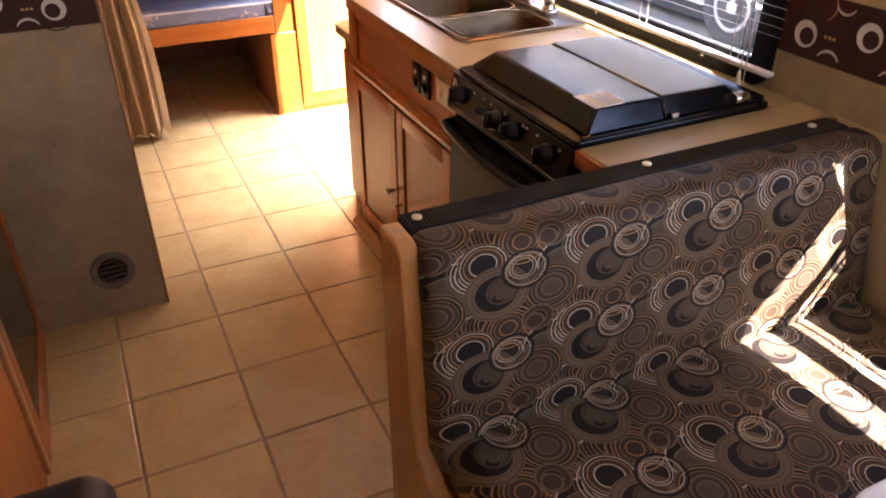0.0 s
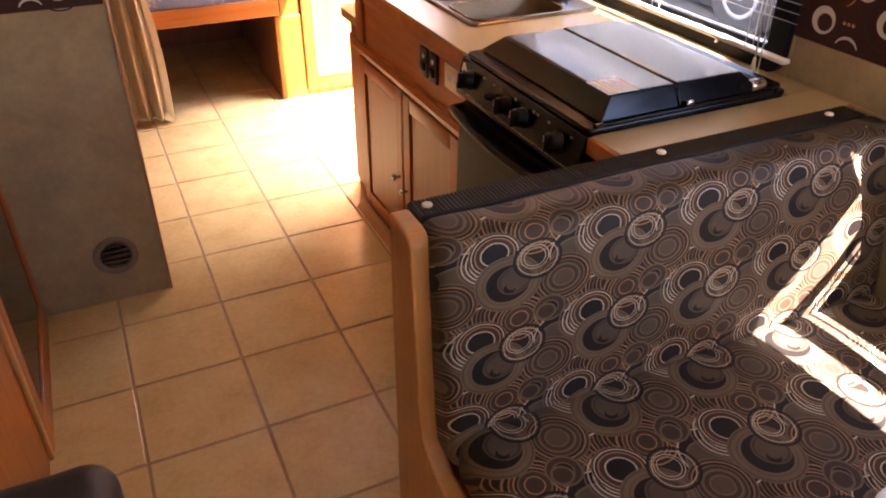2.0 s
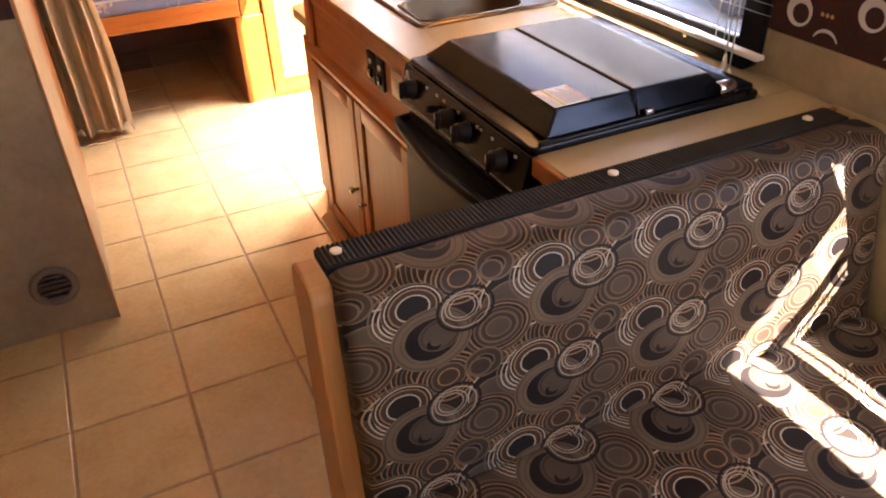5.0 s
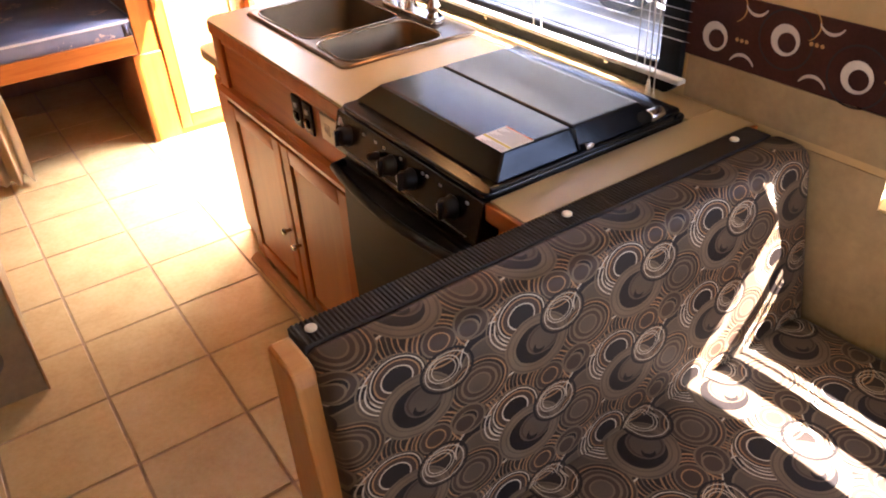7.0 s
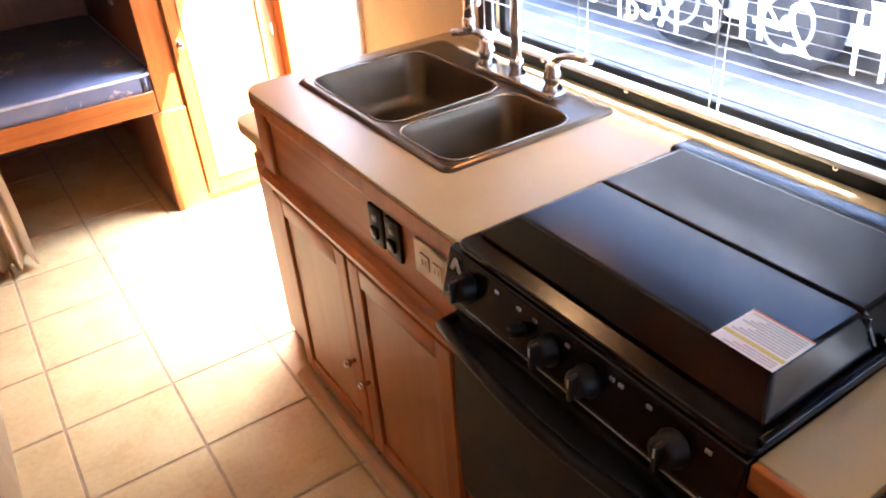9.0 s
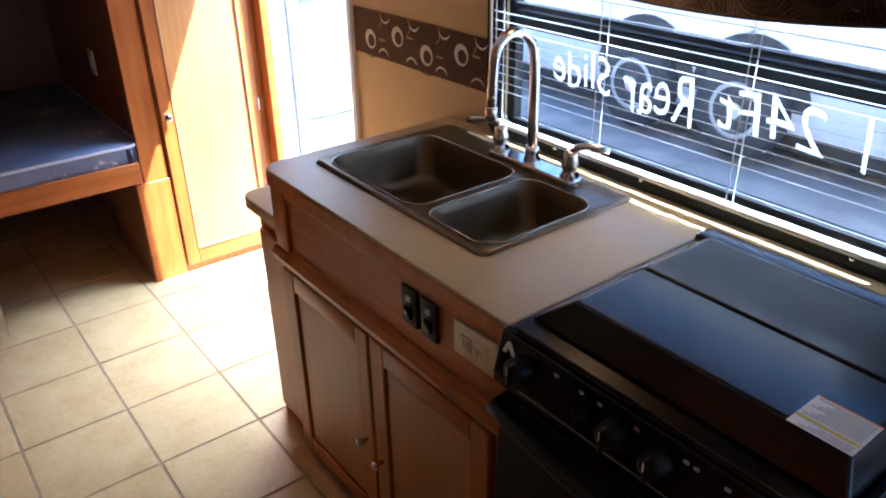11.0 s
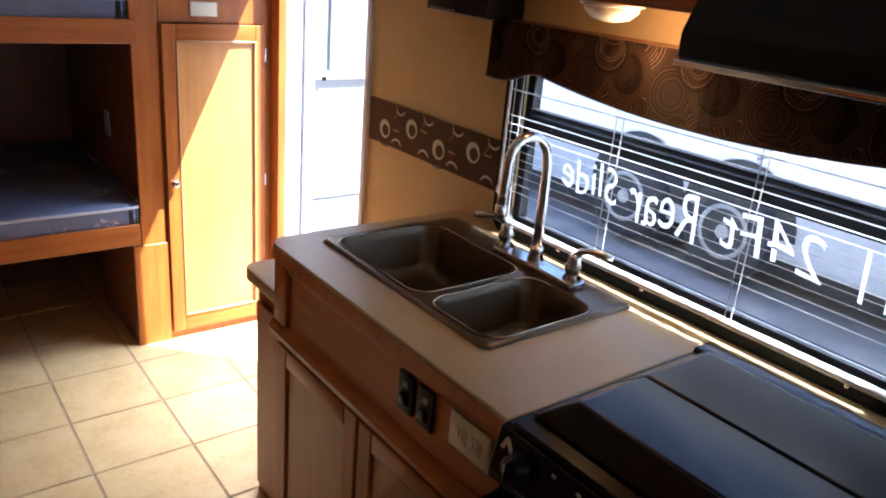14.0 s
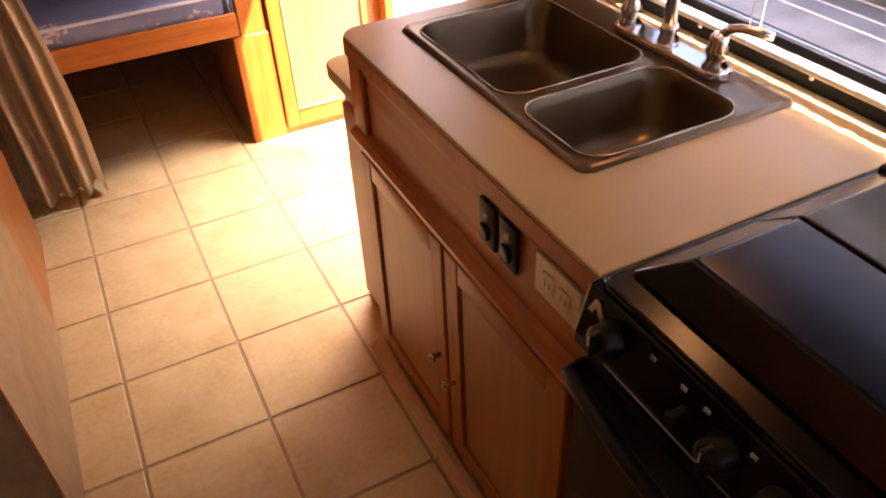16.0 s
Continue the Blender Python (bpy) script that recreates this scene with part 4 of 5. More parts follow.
def bowl(bm, xa, xb, ya, yb, depth, r):
    """One bowl, from its lip down to a dished bottom."""
    levels = [(0.0, 0.0), (0.008, 0.003), (0.02, 0.007), (depth - 0.03, 0.018), (depth - 0.008, 0.03), (depth, 0.055)]
    rings = []
    for dz, ins in levels:
        o = rounded(xa + ins, xb - ins, ya + ins, yb - ins, r, 7)
        rings.append([bm.verts.new((p, q, CT + 0.007 - dz)) for p, q in o])
    n = len(rings[0])
    for a, b in zip(rings, rings[1:]):
        for k in range(n):
            f = bm.faces.new((a[k], a[(k + 1) % n], b[(k + 1) % n], b[k]))
            f.smooth = True
    bm.faces.new(rings[-1]).smooth = True
    return rings[0]


BOWLS = ((0.485, 0.79, 0.606, 0.968), (0.485, 0.786, 0.37, 0.574))
rim = bmesh.new()
lips = []
for xa, xb, ya, yb in BOWLS:
    o = rounded(xa, xb, ya, yb, 0.045, 7)
    lips.append([rim.verts.new((p, q, CT + 0.007)) for p, q in o])
edge_o = rounded(SX0 - 0.004, SX1 + 0.004, SY0 - 0.003, SY1 + 0.003, 0.022, 7)
ring0 = [rim.verts.new((p, q, CT + 0.0008)) for p, q in edge_o]
ring1 = [rim.verts.new((p + (0.006 if p < 0.6 else -0.006), q + (0.006 if q < 0.6 else -0.006), CT + 0.0095)) for p, q in edge_o]
ring2 = [rim.verts.new((p + (0.017 if p < 0.6 else -0.017), q + (0.017 if q < 0.6 else -0.017), CT + 0.0068)) for p, q in edge_o]
n = len(edge_o)
for a, b in ((ring0, ring1), (ring1, ring2)):
    for k in range(n):
        rim.faces.new((a[k], a[(k + 1) % n], b[(k + 1) % n], b[k])).smooth = True
edges = []
for loop in [ring2] + lips:
    for k in range(len(loop)):
        v1, v2 = loop[k], loop[(k + 1) % len(loop)]
        edges.append(rim.edges.get((v1, v2)) or rim.edges.new((v1, v2)))
bmesh.ops.triangle_fill(rim, use_beauty=True, edges=edges)
part("rim", rim, SINK, sink, "raised steel rim")
for k, (xa, xb, ya, yb) in enumerate(BOWLS):
    bm = bmesh.new()
    bowl(bm, xa, xb, ya, yb, 0.125, 0.045)
    bw = part("bowl", bm, SINK, sink, "dark steel bowl")
    cx, cy = (xa + xb) / 2, (ya + yb) / 2
    part("drain", lathe([(0.042, 0.0), (0.043, 0.002), (0.036, 0.003), (0.03, 0.001), (0.008, 0.001), (0.007, 0.012), (0.003, 0.014)], (cx, cy, CT + 0.007 - 0.1245), 24), CHROME, bw, "steel drain")
    part("lip", tube([(p, q, CT + 0.0075) for p, q in rounded(xa - 0.003, xb + 0.003, ya - 0.003, yb + 0.003, 0.048, 7)] + [(xa - 0.003, ya + 0.045, CT + 0.0075)], 0.0028, 6), SINKLIP, bw, "polished bowl lip")

# tap
FY = 0.612
tap = thing("kitchen_tap", (0.828, FY, CT), "chrome gooseneck kitchen tap with two lever handles", "tap")
part("deck_plate", prism(rounded(0.803, 0.855, FY - 0.15, FY + 0.135, 0.02, 5), "z", CT + 0.007, CT + 0.024, 0.004), CHROME, tap)
neck = [(0.83, FY, CT + 0.03), (0.83, FY, CT + 0.12), (0.829, FY, CT + 0.22), (0.828, FY + 0.001, CT + 0.255)]
for k in range(13):
    t = math.pi * k / 12
    neck.append((0.778 + 0.05 * math.cos(t), FY + 0.004 + 0.018 * k / 12, CT + 0.272 + 0.055 * math.sin(t)))
neck += [(0.725, FY + 0.024, CT + 0.2), (0.724, FY + 0.025, CT + 0.16)]
part("spout", tube(neck, [0.013] * 2 + [0.0115] * 17 + [0.011, 0.011][:len(neck) - 19], 14), CHROME, tap)
part("spout_base", lathe([(0.02, 0), (0.021, 0.008), (0.015, 0.02), (0.017, 0.03), (0.014, 0.04)], (0.83, FY, CT + 0.022), 18), CHROME, tap)
part("spout_tip", lathe([(0.012, -0.018), (0.014, -0.014), (0.014, 0.008), (0.011, 0.012)], (0.724, FY + 0.025, CT + 0.16), 14), CHROME, tap)
for y, d in ((FY - 0.122, -1), (FY + 0.108, 1)):
    part("handle_base", lathe([(0.021, 0), (0.023, 0.006), (0.016, 0.014), (0.019, 0.024), (0.021, 0.034), (0.014, 0.046), (0.016, 0.054), (0.01, 0.064)], (0.829, y, CT + 0.022), 18), CHROME, tap)
    part("lever", tube([(0.829, y, CT + 0.078), (0.829 - d * 0.007, y + d * 0.012, CT + 0.094), (0.829 - d * 0.018, y + d * 0.028, CT + 0.098), (0.829 - d * 0.034, y + d * 0.05, CT + 0.095), (0.829 - d * 0.047, y + d * 0.07, CT + 0.092)], [0.009, 0.009, 0.008, 0.0095, 0.008], 10), CHROME, tap)

# switches and socket on the cabinet face
def plate_on_face(name, y, z, w, h, material, label, category):
    e = thing(name, (FX, y, z), label, category)
    part("plate", box(FX - 0.009, FX - 0.001, y - w / 2, y + w / 2, z - h / 2, z + h / 2, 0.0025), material, e)
    return e


for y in (0.452, 0.388):
    e = plate_on_face("switch_plate", y, 0.762, 0.05, 0.085, BLACKPLASTIC, "black rocker switch plate on the oak cabinet", "switch")
    e["group"] = "switches on the cabinet"
    part("rocker", box(FX - 0.016, FX - 0.008, y - 0.012, y + 0.012, 0.738, 0.762, 0.002), ENAMEL, e)
    part("indicator", box(FX - 0.012, FX - 0.008, y - 0.008, y + 0.006, 0.775, 0.787, 0.001), PIPING, e)
sock = plate_on_face("power_socket", 0.255, 0.772, 0.112, 0.07, WHITEPLASTIC, "ivory double power socket on the oak cabinet", "socket")
for y in (0.235, 0.275):
    part("outlet", box(FX - 0.012, FX - 0.008, y - 0.014, y + 0.014, 0.757, 0.787, 0.002), WHITEPLASTIC, sock)
    part("slot", boxes([(FX - 0.0128, FX - 0.0118, y - 0.007, y - 0.005, 0.766, 0.778), (FX - 0.0128, FX - 0.0118, y + 0.004, y + 0.006, 0.766, 0.778)]), GREYPRINT, sock)

# cooker
TY0, TY1 = -0.383, 0.156
stove = thing("gas_cooker", (0.6, -0.11, 0.3), "black enamel cooker with closed folding lid", "cooker")
part("body", box(0.355, 0.86, TY0 + 0.004, TY1 - 0.004, 0.3, CT - 0.002, 0.002), ENAMEL, stove)
part("top_plate", prism(rounded(0.338, 0.862, TY0 - 0.004, TY1 - 0.012, 0.015, 4), "z", CT + 0.001, CT + 0.013, 0.004), ENAMEL, stove, "black hob plate")
part("control_panel", prism([(0.352, CT), (0.336, CT - 0.004), (0.318, CT - 0.075), (0.318, CT - 0.095), (0.356, CT - 0.1)], "y", TY0 - 0.002, TY1 + 0.004, 0.003), ENAMEL, stove, "sloped control panel")
door = part("oven_door", prism([(0.356, 0.318), (0.33, 0.318), (0.321, 0.345), (0.318, 0.5), (0.322, 0.66), (0.33, 0.755), (0.356, 0.76)], "y", TY0 + 0.006, TY1 - 0.006, 0.003), BLACKPLASTIC, stove, "bowed black oven door")
hp = []
for k in range(13):
    s = k / 12
    hp.append((0.303 - 0.024 * math.sin(math.pi * s), TY0 + 0.012 + (TY1 - TY0 - 0.024) * s, 0.742 + 0.0 * s))
part("handle", tube([(0.33, TY0 + 0.012, 0.744)] + hp + [(0.33, TY1 - 0.012, 0.744)], 0.0115, 10), BLACKPLASTIC, door, "bowed black handle")
part("handle_lip", prism([(0.336, 0.7), (0.3, 0.722), (0.296, 0.738), (0.336, 0.744)], "y", TY0 + 0.01, TY1 - 0.01, 0.003), BLACKPLASTIC, door)
SLOPE = Vector((-0.97, 0, 0.24)).normalized()
for y, r in ((0.1, 0.021), (-0.03, 0.009), (-0.085, 0.02), (-0.16, 0.02), (-0.3, 0.021)):
    c = Vector((0.327, y, CT - 0.045))
    k = part("control_knob", lathe([(r * 1.12, 0), (r * 1.15, 0.004), (r, 0.008), (r * 0.95, 0.022), (r * 0.6, 0.026)], c, 20, SLOPE), BLACKPLASTIC, stove, "black control knob")
    if r > 0.01:
        part("grip", box(c.x - 0.034, c.x - 0.012, y - 0.004, y + 0.004, c.z - 0.017, c.z + 0.022, 0.003), BLACKPLASTIC, k)
        part("pointer", box(c.x - 0.0348, c.x - 0.0335, y - 0.001, y + 0.001, c.z + 0.006, c.z + 0.02), PRINT, k)
part("dial_line", boxes([(0.3165, 0.3185, TY0 + 0.03, TY1 - 0.06, CT - 0.081, CT - 0.0795)]), GREYPRINT, stove, "thin pale line")
for y in (0.03, -0.02, -0.055, -0.12, -0.2, -0.215, -0.26, -0.345):
    part("panel_mark", box(0.3305, 0.3325, y, y + 0.008, CT - 0.022, CT - 0.017), GREYPRINT, stove)
part("emblem", prism([(0.118, CT - 0.035), (0.13, CT - 0.012), (0.137, CT - 0.012), (0.149, CT - 0.035), (0.14, CT - 0.035), (0.134, CT - 0.022), (0.127, CT - 0.035)], "x", 0.3275, 0.3295), PRINT, stove, "silver emblem shape")


# folding lid: bevelled pan in two leaves
def lid_leaf(xa, xb, front, back):
    """One leaf of the lid; front and back say which ends slope."""
    bm = bmesh.new()
    zt, zb = CT + 0.062, CT + 0.016
    y0t, y1t, y0b, y1b = -0.35, 0.075, -0.374, 0.134
    xf, xr = (xa - 0.036 if front else xa), (xb + 0.048 if back else xb)
    pts = {}
    for nm, x, z, ya, yb in (("fb", xf, zb, y0b, y1b), ("ft", xa, zt, y0t, y1t), ("rt", xb, zt - 0.002, y0t, y1t), ("rb", xr, zb, y0b, y1b)):
        pts[nm] = (bm.verts.new((x, ya, z)), bm.verts.new((x, yb, z)))
    for a, b in (("fb", "ft"), ("ft", "rt"), ("rt", "rb"), ("rb", "fb")):
        bm.faces.new((pts[a][0], pts[a][1], pts[b][1], pts[b][0]))
    bm.faces.new([pts[k][0] for k in ("fb", "ft", "rt", "rb")])
    bm.faces.new([pts[k][1] for k in ("rb", "rt", "ft", "fb")])
    bmesh.ops.recalc_face_normals(bm, faces=bm.faces)
    bmesh.ops.bevel(bm, geom=list(bm.edges), offset=0.004, segments=2, profile=0.5, affect="EDGES")
    return bm


lid = part("lid", lid_leaf(0.408, 0.5712, True, False), LIDPAINT, stove, "glossy black folding lid")
part("rear_leaf", lid_leaf(0.5728, 0.75, False, True), LIDPAINT, lid)
part("hinge_line", box(0.5695, 0.5745, -0.36, 0.085, CT + 0.03, CT + 0.056), BLACKPLASTIC, lid)
part("rear_rail", box(0.79, 0.845, TY0 + 0.0, TY1 - 0.02, CT + 0.013, CT + 0.032, 0.008), ENAMEL, stove, "black rear rail")
part("hinge", lathe([(0.012, -0.02), (0.014, -0.016), (0.014, 0.016), (0.01, 0.02)], (0.775, -0.374, CT + 0.034), 14, (1, 0, 0)), CHROME, stove, "chrome lid hinge")
part("side_rail", box(0.352, 0.82, -0.389, -0.379, CT + 0.012, CT + 0.022, 0.003), ENAMEL, stove)
part("side_clip", box(0.58, 0.6, -0.386, -0.374, CT + 0.02, CT + 0.032, 0.003), CHROME, stove)
lz = CT + 0.0625
lab = part("warning_label", box(0.403, 0.478, -0.352, -0.272, lz, lz + 0.0006), PAPER, lid, "white warning label with yellow and orange bands")
part("label_band", box(0.421, 0.427, -0.351, -0.273, lz + 0.0006, lz + 0.001), YELLOW, lab)
part("label_edge", box(0.475, 0.4775, -0.351, -0.273, lz + 0.0006, lz + 0.001), ORANGEPRINT, lab)
for k in range(9):
    part("label_line", box(0.431 + 0.0048 * k, 0.4336 + 0.0048 * k, -0.348, -0.277 - 0.007 * (k * 5 % 4), lz + 0.0006, lz + 0.001), LABELPRINT, lab)
for k in range(3):
    part("label_line", box(0.406 + 0.0045 * k, 0.4084 + 0.0045 * k, -0.348, -0.285 - 0.01 * k, lz + 0.0006, lz + 0.001), LABELPRINT, lab)

# cupboard below the oven, and the strip of cabinet beside it
und = thing("oven_cupboard", (0.66, -0.11, 0), "oak base cupboard under the oven", "cabinet")
part("body", boxes([(FX, WX - 0.004, -0.483, 0.163, 0, 0.298), (FX, WX - 0.004, -0.483, TY0 - 0.004, 0.298, CT - 0.037)], 0.002), OAK, und)
ud = raised_door(und, -0.36, 0.135, 0.04, 0.285)
knob_at(ud, 0.09, 0.22)

# ---- bench ----
bench = thing("dinette_bench", (0.4, -0.8, 0), "dinette bench upholstered in grey and brown circle-print fabric", "bench")
PY0, PY1 = -0.585, -0.5
BT = 0.88
part("back_board", box(-0.09, WX - 0.02, -0.522, -0.492, 0.0, BT - 0.031, along="x"), OAK_DEEP, bench)
def ribbed_strip(x0, x1, y0, y1, z0, z1, pitch=0.0075):
    """A rubber strip whose top is a row of low round ribs across it."""
    bm = box(x0, x1, y0, y1, z0, z1 - 0.0025, 0.002)
    n = int((x1 - x0 - 0.006) / pitch)
    for k in range(n):
        x = x0 + 0.004 + k * pitch
        rib = [(x, 0.0), (x + 0.001, 0.0018), (x + 0.0028, 0.0026), (x + 0.0046, 0.0018), (x + 0.0056, 0.0)]
        a = [bm.verts.new((p, y0 + 0.001, z1 - 0.0026 + q)) for p, q in rib]
        b = [bm.verts.new((p, y1 - 0.001, z1 - 0.0026 + q)) for p, q in rib]
        for i in range(4):
            bm.faces.new((a[i], a[i + 1], b[i + 1], b[i]))
        bm.faces.new(a)
        bm.faces.new(b[::-1])
    return bm


part("top_strip", ribbed_strip(-0.09, WX - 0.03, -0.541, -0.487, BT - 0.03, BT), STRIP, bench, "black ribbed non-slip strip")
for x in (-0.064, 0.415, 0.85):
    part("screw_cap", lathe([(0.009, 0), (0.009, 0.003), (0.005, 0.005)], (x, -0.512, BT - 0.0005), 16), WHITEPLASTIC, bench, "ivory screw cap")


def end_panel():
    """Upright end board with a rounded top that sweeps out at seat height."""
    o = [(-0.5, 0.0), (-0.5, BT - 0.004)]
    for k in range(7):
        t = radians(90 + 15 * k)
        o.append((-0.56 + 0.03 * math.cos(t), BT - 0.034 + 0.03 * math.sin(t)))
    o += [(-0.606, 0.66), (-0.614, 0.54), (-0.63, 0.47), (-0.68, 0.43), (-0.8, 0.415), (-1.17, 0.41), (-1.18, 0.0)]
    return prism(o, "x", -0.128, -0.092, 0.006)


part("end_panel", end_panel(), GOLDEN_OAK, bench, "varnished end board with rounded top")


def cushion(x0, x1, y0, y1, z0, z1, r, puff, face):
    """A soft block: a rounded box whose faces swell a little."""
    bm = bmesh.new()
    m = Matrix.Translation(((x0 + x1) / 2, (y0 + y1) / 2, (z0 + z1) / 2)) @ Matrix.Diagonal((x1 - x0, y1 - y0, z1 - z0, 1))
    bmesh.ops.create_cube(bm, size=1, matrix=m)
    bmesh.ops.bevel(bm, geom=list(bm.edges), offset=r, segments=5, profile=0.5, affect="EDGES")
    bmesh.ops.subdivide_edges(bm, edges=[e for e in bm.edges if e.calc_length() > 0.15], cuts=8, use_grid_fill=True)
    bm.normal_update()
    rnd = Vector((3.1, 7.7, 1.3))
    for v in bm.verts:
        sx, sy, sz = ((v.co.x - x0) / (x1 - x0), (v.co.y - y0) / (y1 - y0), (v.co.z - z0) / (z1 - z0))
        bulge = [max(0.0, 4 * s * (1 - s)) for s in (sx, sy, sz)]
        w = puff * bulge[0] ** 0.4 * (bulge[2] if face == "y" else bulge[1]) ** 0.5
        v.co += v.normal * (w * (0.8 if face == "y" or v.normal.z > 0 else 0) + 0.0035 * noise.noise(v.co * 9 + rnd))
    for f in bm.faces:
        f.smooth = True
    uv_boxes(bm, "x")
    return bm


def lay_print(bm, u0, v0, upright):
    """Run the print over a cushion in one sheet: up its face, or along its seat."""
    lay = bm.loops.layers.uv.verify()
    for f in bm.faces:
        for lp in f.loops:
            c = lp.vert.co
            lp[lay].uv = (c.x - u0, ((c.z - v0) + 0.6 * (c.y + 0.64)) * 1.2 if upright else c.y - v0 + 0.9 * (c.z - 0.52))
    return bm


back = cushion(-0.098, WX - 0.004, -0.62, -0.53, 0.44, BT - 0.002, 0.03, 0.008, "y")
for v in back.verts:
    if v.co.y < -0.57:
        v.co.y -= 0.065 * max(0.0, (BT - v.co.z)) / 0.35
part("backrest", lay_print(back, 0.025, 0.782, True), FABRIC, bench, "circle-print back cushion")
part("seat", lay_print(cushion(-0.088, WX - 0.012, -1.2, -0.665, 0.4, 0.522, 0.04, 0.012, "z"), -0.039, -0.735, False), FABRIC, bench, "circle-print seat cushion")
part("seat_box", boxes([(-0.09, WX - 0.01, -1.15, -0.53, 0.0, 0.405)], 0.002, along="x"), OAK, bench)

table = thing("dinette_table", (0.5, -1.5, 0), "pale dinette table beside the bench", "table")
part("tabletop", prism(rounded(0.225, WX - 0.02, -1.9, -1.157, 0.06, 6, (1, 0, 0, 1)), "z", 0.69, 0.72, 0.006), TABLETOP, table)
part("pedestal", rod((0.6, -1.55, 0.0), (0.6, -1.55, 0.69), 0.035, 20), CHROME, table)
part("foot", lathe([(0.12, 0), (0.12, 0.01), (0.04, 0.03)], (0.6, -1.55, 0), 24), CHROME, table)

# ---- near side of the aisle ----
ent = thing("hearth_cabinet", (-1.02, 0.2, 0), "oak cabinet with a dark glass front facing the aisle", "cabinet")
part("body", box(LEFT + 0.002, -0.84, -0.6, 0.762, 0, CEILING - 0.01), OAK, ent)
gf = part("glass_front", box(-0.842, -0.826, 0.2, 0.7, 0.09, 1.05, 0.004), DARKGLASS, ent, "glossy dark glass front")
part("frame", boxes([(-0.84, -0.82, 0.7, 0.755, 0.0, 1.1), (-0.84, -0.82, 0.14, 0.2, 0.0, 1.1), (-0.84, -0.82, 0.2, 0.7, 0.0, 0.09), (-0.84, -0.82, 0.2, 0.7, 1.05, 1.1)], 0.004), OAK, ent)
part("door", box(-0.84, -0.822, -0.4, 0.115, 0.05, 0.9, 0.004), OAK, ent)
part("door_trim", box(-0.823, -0.812, 0.06, 0.095, 0.05, 0.9, 0.003), MAPLE, ent)
seat = thing("black_armchair", (-0.95, -0.7, 0), "black vinyl chair with rounded corners beside the aisle", "chair")
part("cushion", cushion(-1.2, -0.628, -1.05, -0.44, 0.3, 0.505, 0.05, 0.01, "z"), BLACKVINYL, seat)
part("base", box(-1.15, -0.7, -0.95, -0.52, 0.0, 0.31, 0.01), BLACKVINYL, seat)

# ---- over the worktop ----
upper = thing("overhead_cabinet", (0.8, 0.5, 1.5), "oak overhead cabinet above the kitchen window", "cabinet")
part("body", box(0.66, WX - 0.003, 0.162, 1.3, 1.512, CEILING - 0.003, 0.003, along="y"), OAK, upper)
part("soffit", box(0.67, WX - 0.004, 0.166, 1.29, 1.504, 1.5115), PANEL, upper)
pl = thing("under_cabinet_lamp", (0.8, 0.47, 1.504), "small frosted dome lamp lit under the overhead cabinet", "lamp")
part("base", lathe([(0.062, 0), (0.064, -0.008), (0.052, -0.012)], (0.8, 0.47, 1.5035), 24), WHITEMETAL, pl)
part("dome", lathe([(0.055, -0.01), (0.053, -0.02), (0.037, -0.034), (0.012, -0.04)], (0.8, 0.47, 1.5035), 24), LAMPGLASS, pl, "frosted dome")
bulb = new("lamp_bulb", bpy.data.lights.new("lamp_bulb", "POINT"))
bulb.data.energy, bulb.data.color, bulb.data.shadow_soft_size = 0.22, (1.0, 0.52, 0.17), 0.03
bulb.location = (0.8, 0.4, 1.455)
hood = thing("range_hood", (0.76, -0.11, 1.4), "black range hood above the cooker", "range hood")
part("shell", prism([(WX - 0.004, 1.435), (0.61, 1.435), (0.6, 1.443), (0.6, 1.48), (0.64, 1.56), (WX - 0.004, 1.56)], "y", TY0, TY1, 0.004), BLACKPLASTIC, hood)
part("bright_edge", box(0.594, 0.6, TY0, TY1, 1.43, 1.439, 0.001), CHROME, hood, "thin bright edge strip")
part("lens", box(0.68, 0.78, -0.2, -0.05, 1.429, 1.4355, 0.002), LAMPGLASS, hood)
oc = thing("overhead_cabinet", (0.8, -0.11, 1.58), "oak cabinet above the range hood", "cabinet")
part("body", box(0.62, WX - 0.003, TY0, TY1, 1.565, CEILING - 0.003, 0.003), OAK, oc)
radio = thing("wall_stereo", (0.9, 1.07, 1.42), "black stereo unit under the cabinet end", "stereo")
part("case", box(0.83, WX - 0.004, 0.88, 1.13, 1.425, 1.5035, 0.004), BLACKPLASTIC, radio)
part("keys", boxes([(0.828, 0.8305, 1.01 + 0.018 * k, 1.02 + 0.018 * k, 1.432, 1.436) for k in range(6)]), GREYPRINT, radio, "row of small pale keys")

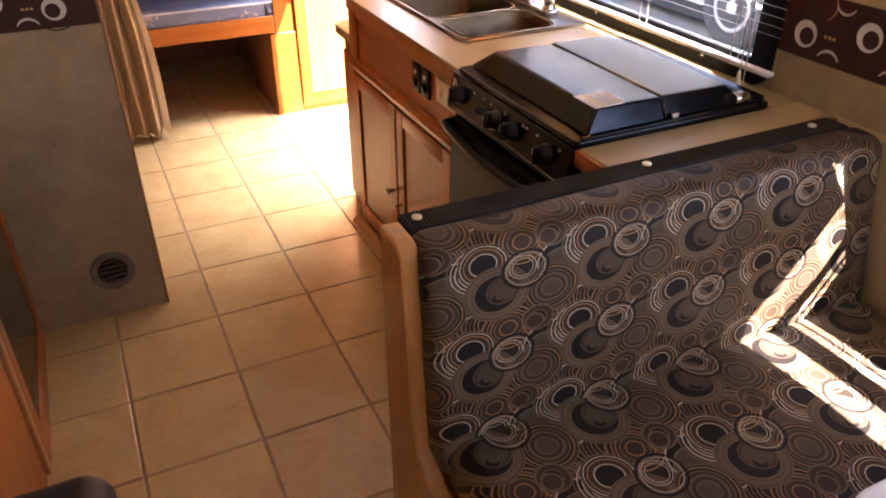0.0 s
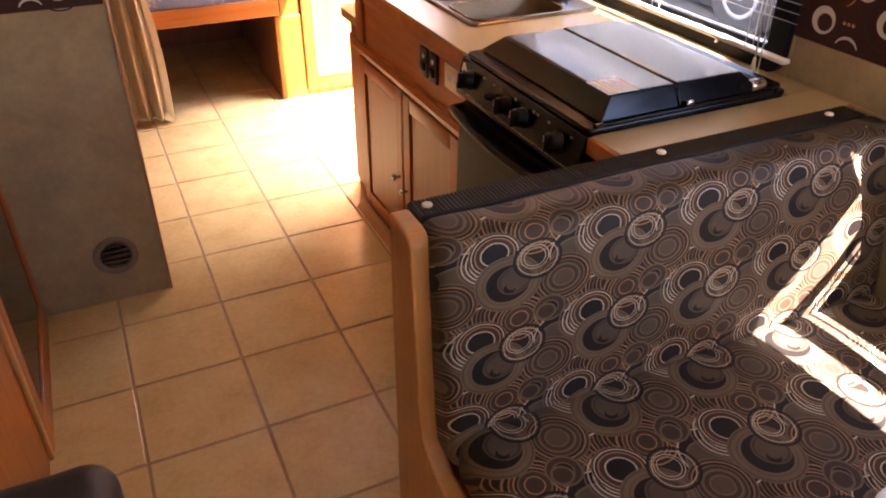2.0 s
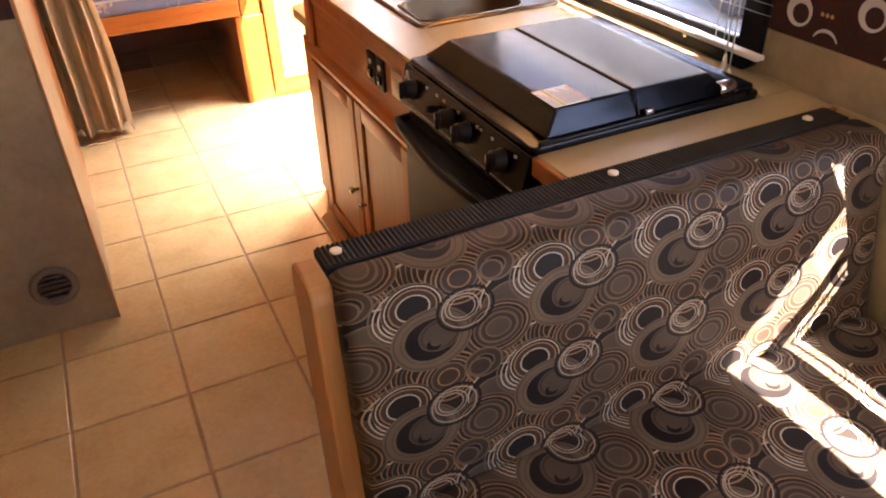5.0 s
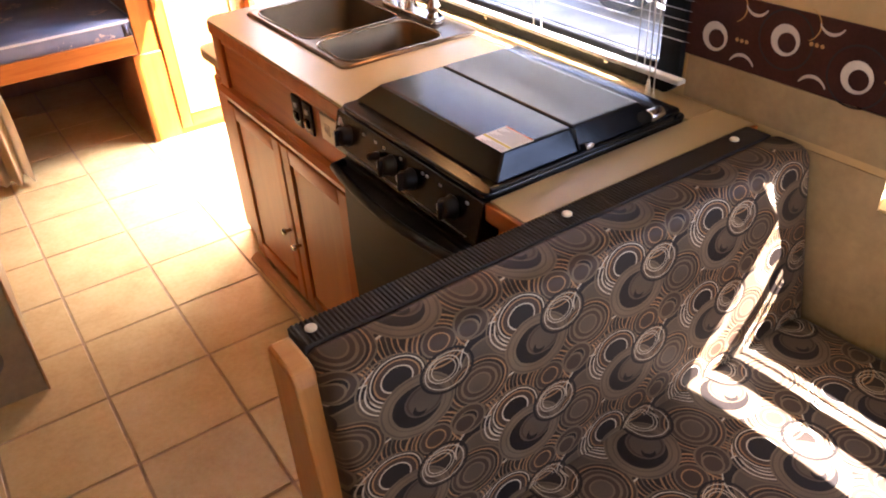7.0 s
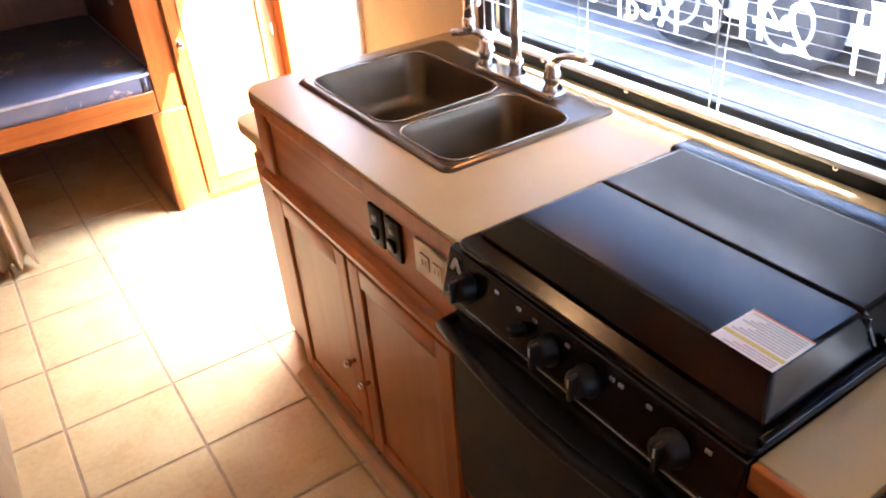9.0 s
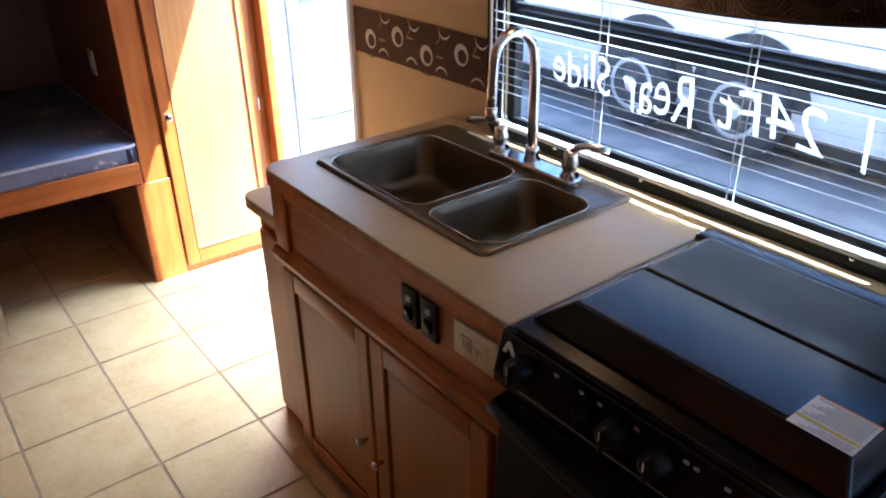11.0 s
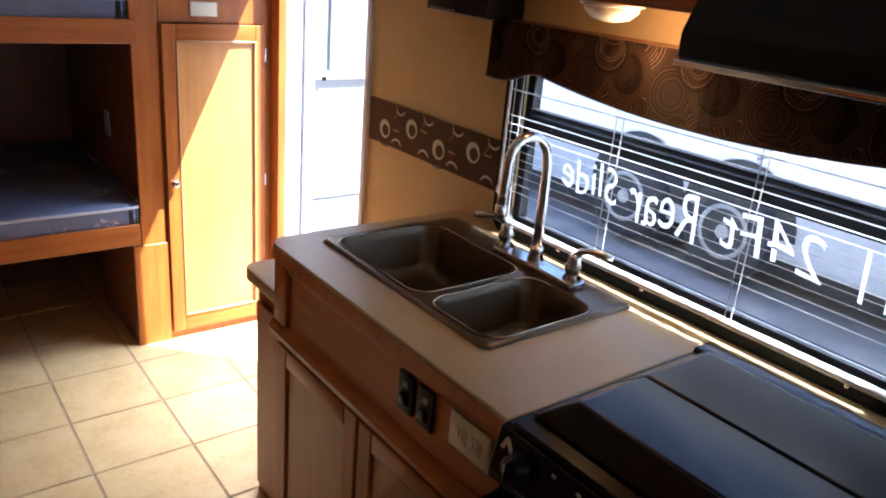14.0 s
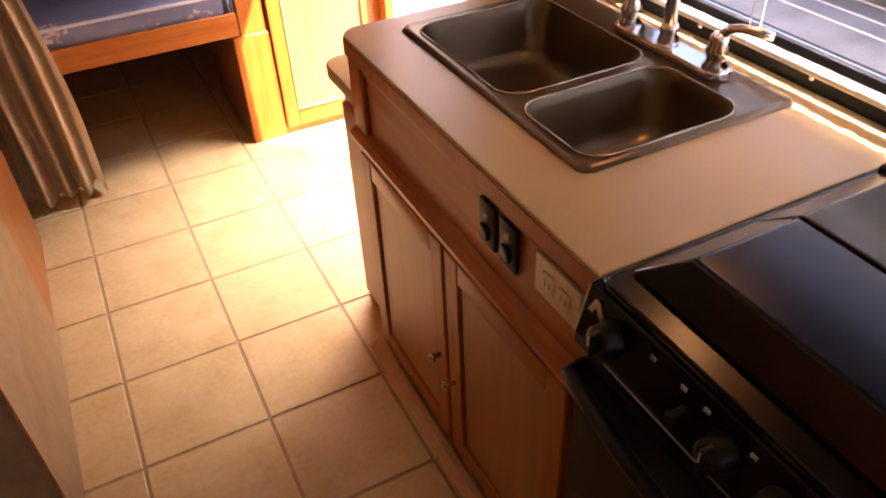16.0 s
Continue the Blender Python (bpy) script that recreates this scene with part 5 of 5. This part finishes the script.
# ---- outdoors ----
GZ = -0.45
bm = bmesh.new()
bmesh.ops.create_grid(bm, x_segments=40, y_segments=40, size=600, matrix=Matrix.Translation((0, 0, GZ)))
setting("ground", bm, GROUND, "pale gravel yard", "ground")
tr = thing("parked_trailer", (5.6, 2.5, GZ), "pale travel trailer parked outside the kitchen window", "trailer")
part("body", prism(rounded(-3.2, 8.0, -0.17, 2.6, 0.12, 5), "x", 4.45, 6.7, 0.02), TRAILER, tr)
part("skirt_panel", box(4.438, 4.4485, -3.0, 7.8, -0.15, 0.2), TRAILER_BAND, tr)
part("skirt", box(4.6, 6.5, -2.8, 7.6, -0.34, -0.16), TYRE, tr)
for y in (2.2, 3.1):
    part("wheel_arch", prism([(y + 0.46 * math.cos(radians(a)), -0.02 + 0.46 * math.sin(radians(a))) for a in range(0, 181, 12)], "x", 4.43, 4.4375), TYRE, tr)
    w = part("wheel", lathe([(0.2, -0.1), (0.32, -0.1), (0.34, -0.06), (0.34, 0.06), (0.32, 0.1), (0.2, 0.1)], (4.4, y, -0.06), 32, (-1, 0, 0)), TYRE, tr, "black tyre")
    part("rim", lathe([(0.2, 0.06), (0.2, 0.1), (0.17, 0.105), (0.15, 0.08), (0.06, 0.085), (0.05, 0.11)], (4.4, y, -0.06), 24, (-1, 0, 0)), RIM, w, "white rim")
part("trailer_window", prism(rounded(0.2, 1.6, 1.2, 1.9, 0.08), "x", 4.435, 4.4495), DARKGLASS, tr)

# ---- floor tiles ----
tile_me = None
for i in range(-4, 4):
    for j in range(-11, 12):
        cx, cy = (i + 0.5) * TILE, (j + 0.5) * TILE
        if cx < LEFT - 0.1 or cy < REAR - 0.1 or cy > FAR + 0.1 or cx > WX + 0.1:
            continue
        if tile_me is None:
            h = TILE / 2 - 0.0035
            ob = part("tile", box(-h, h, -h, h, -0.01, 0.0, 0.002, 1), TILES)
            tile_me = ob.data
        else:
            ob = new("tile", tile_me)
        ob.parent = floor_ob
        ob.location = (cx, cy, 0.0003 * ((i * 7 + j * 13) % 5 - 2))
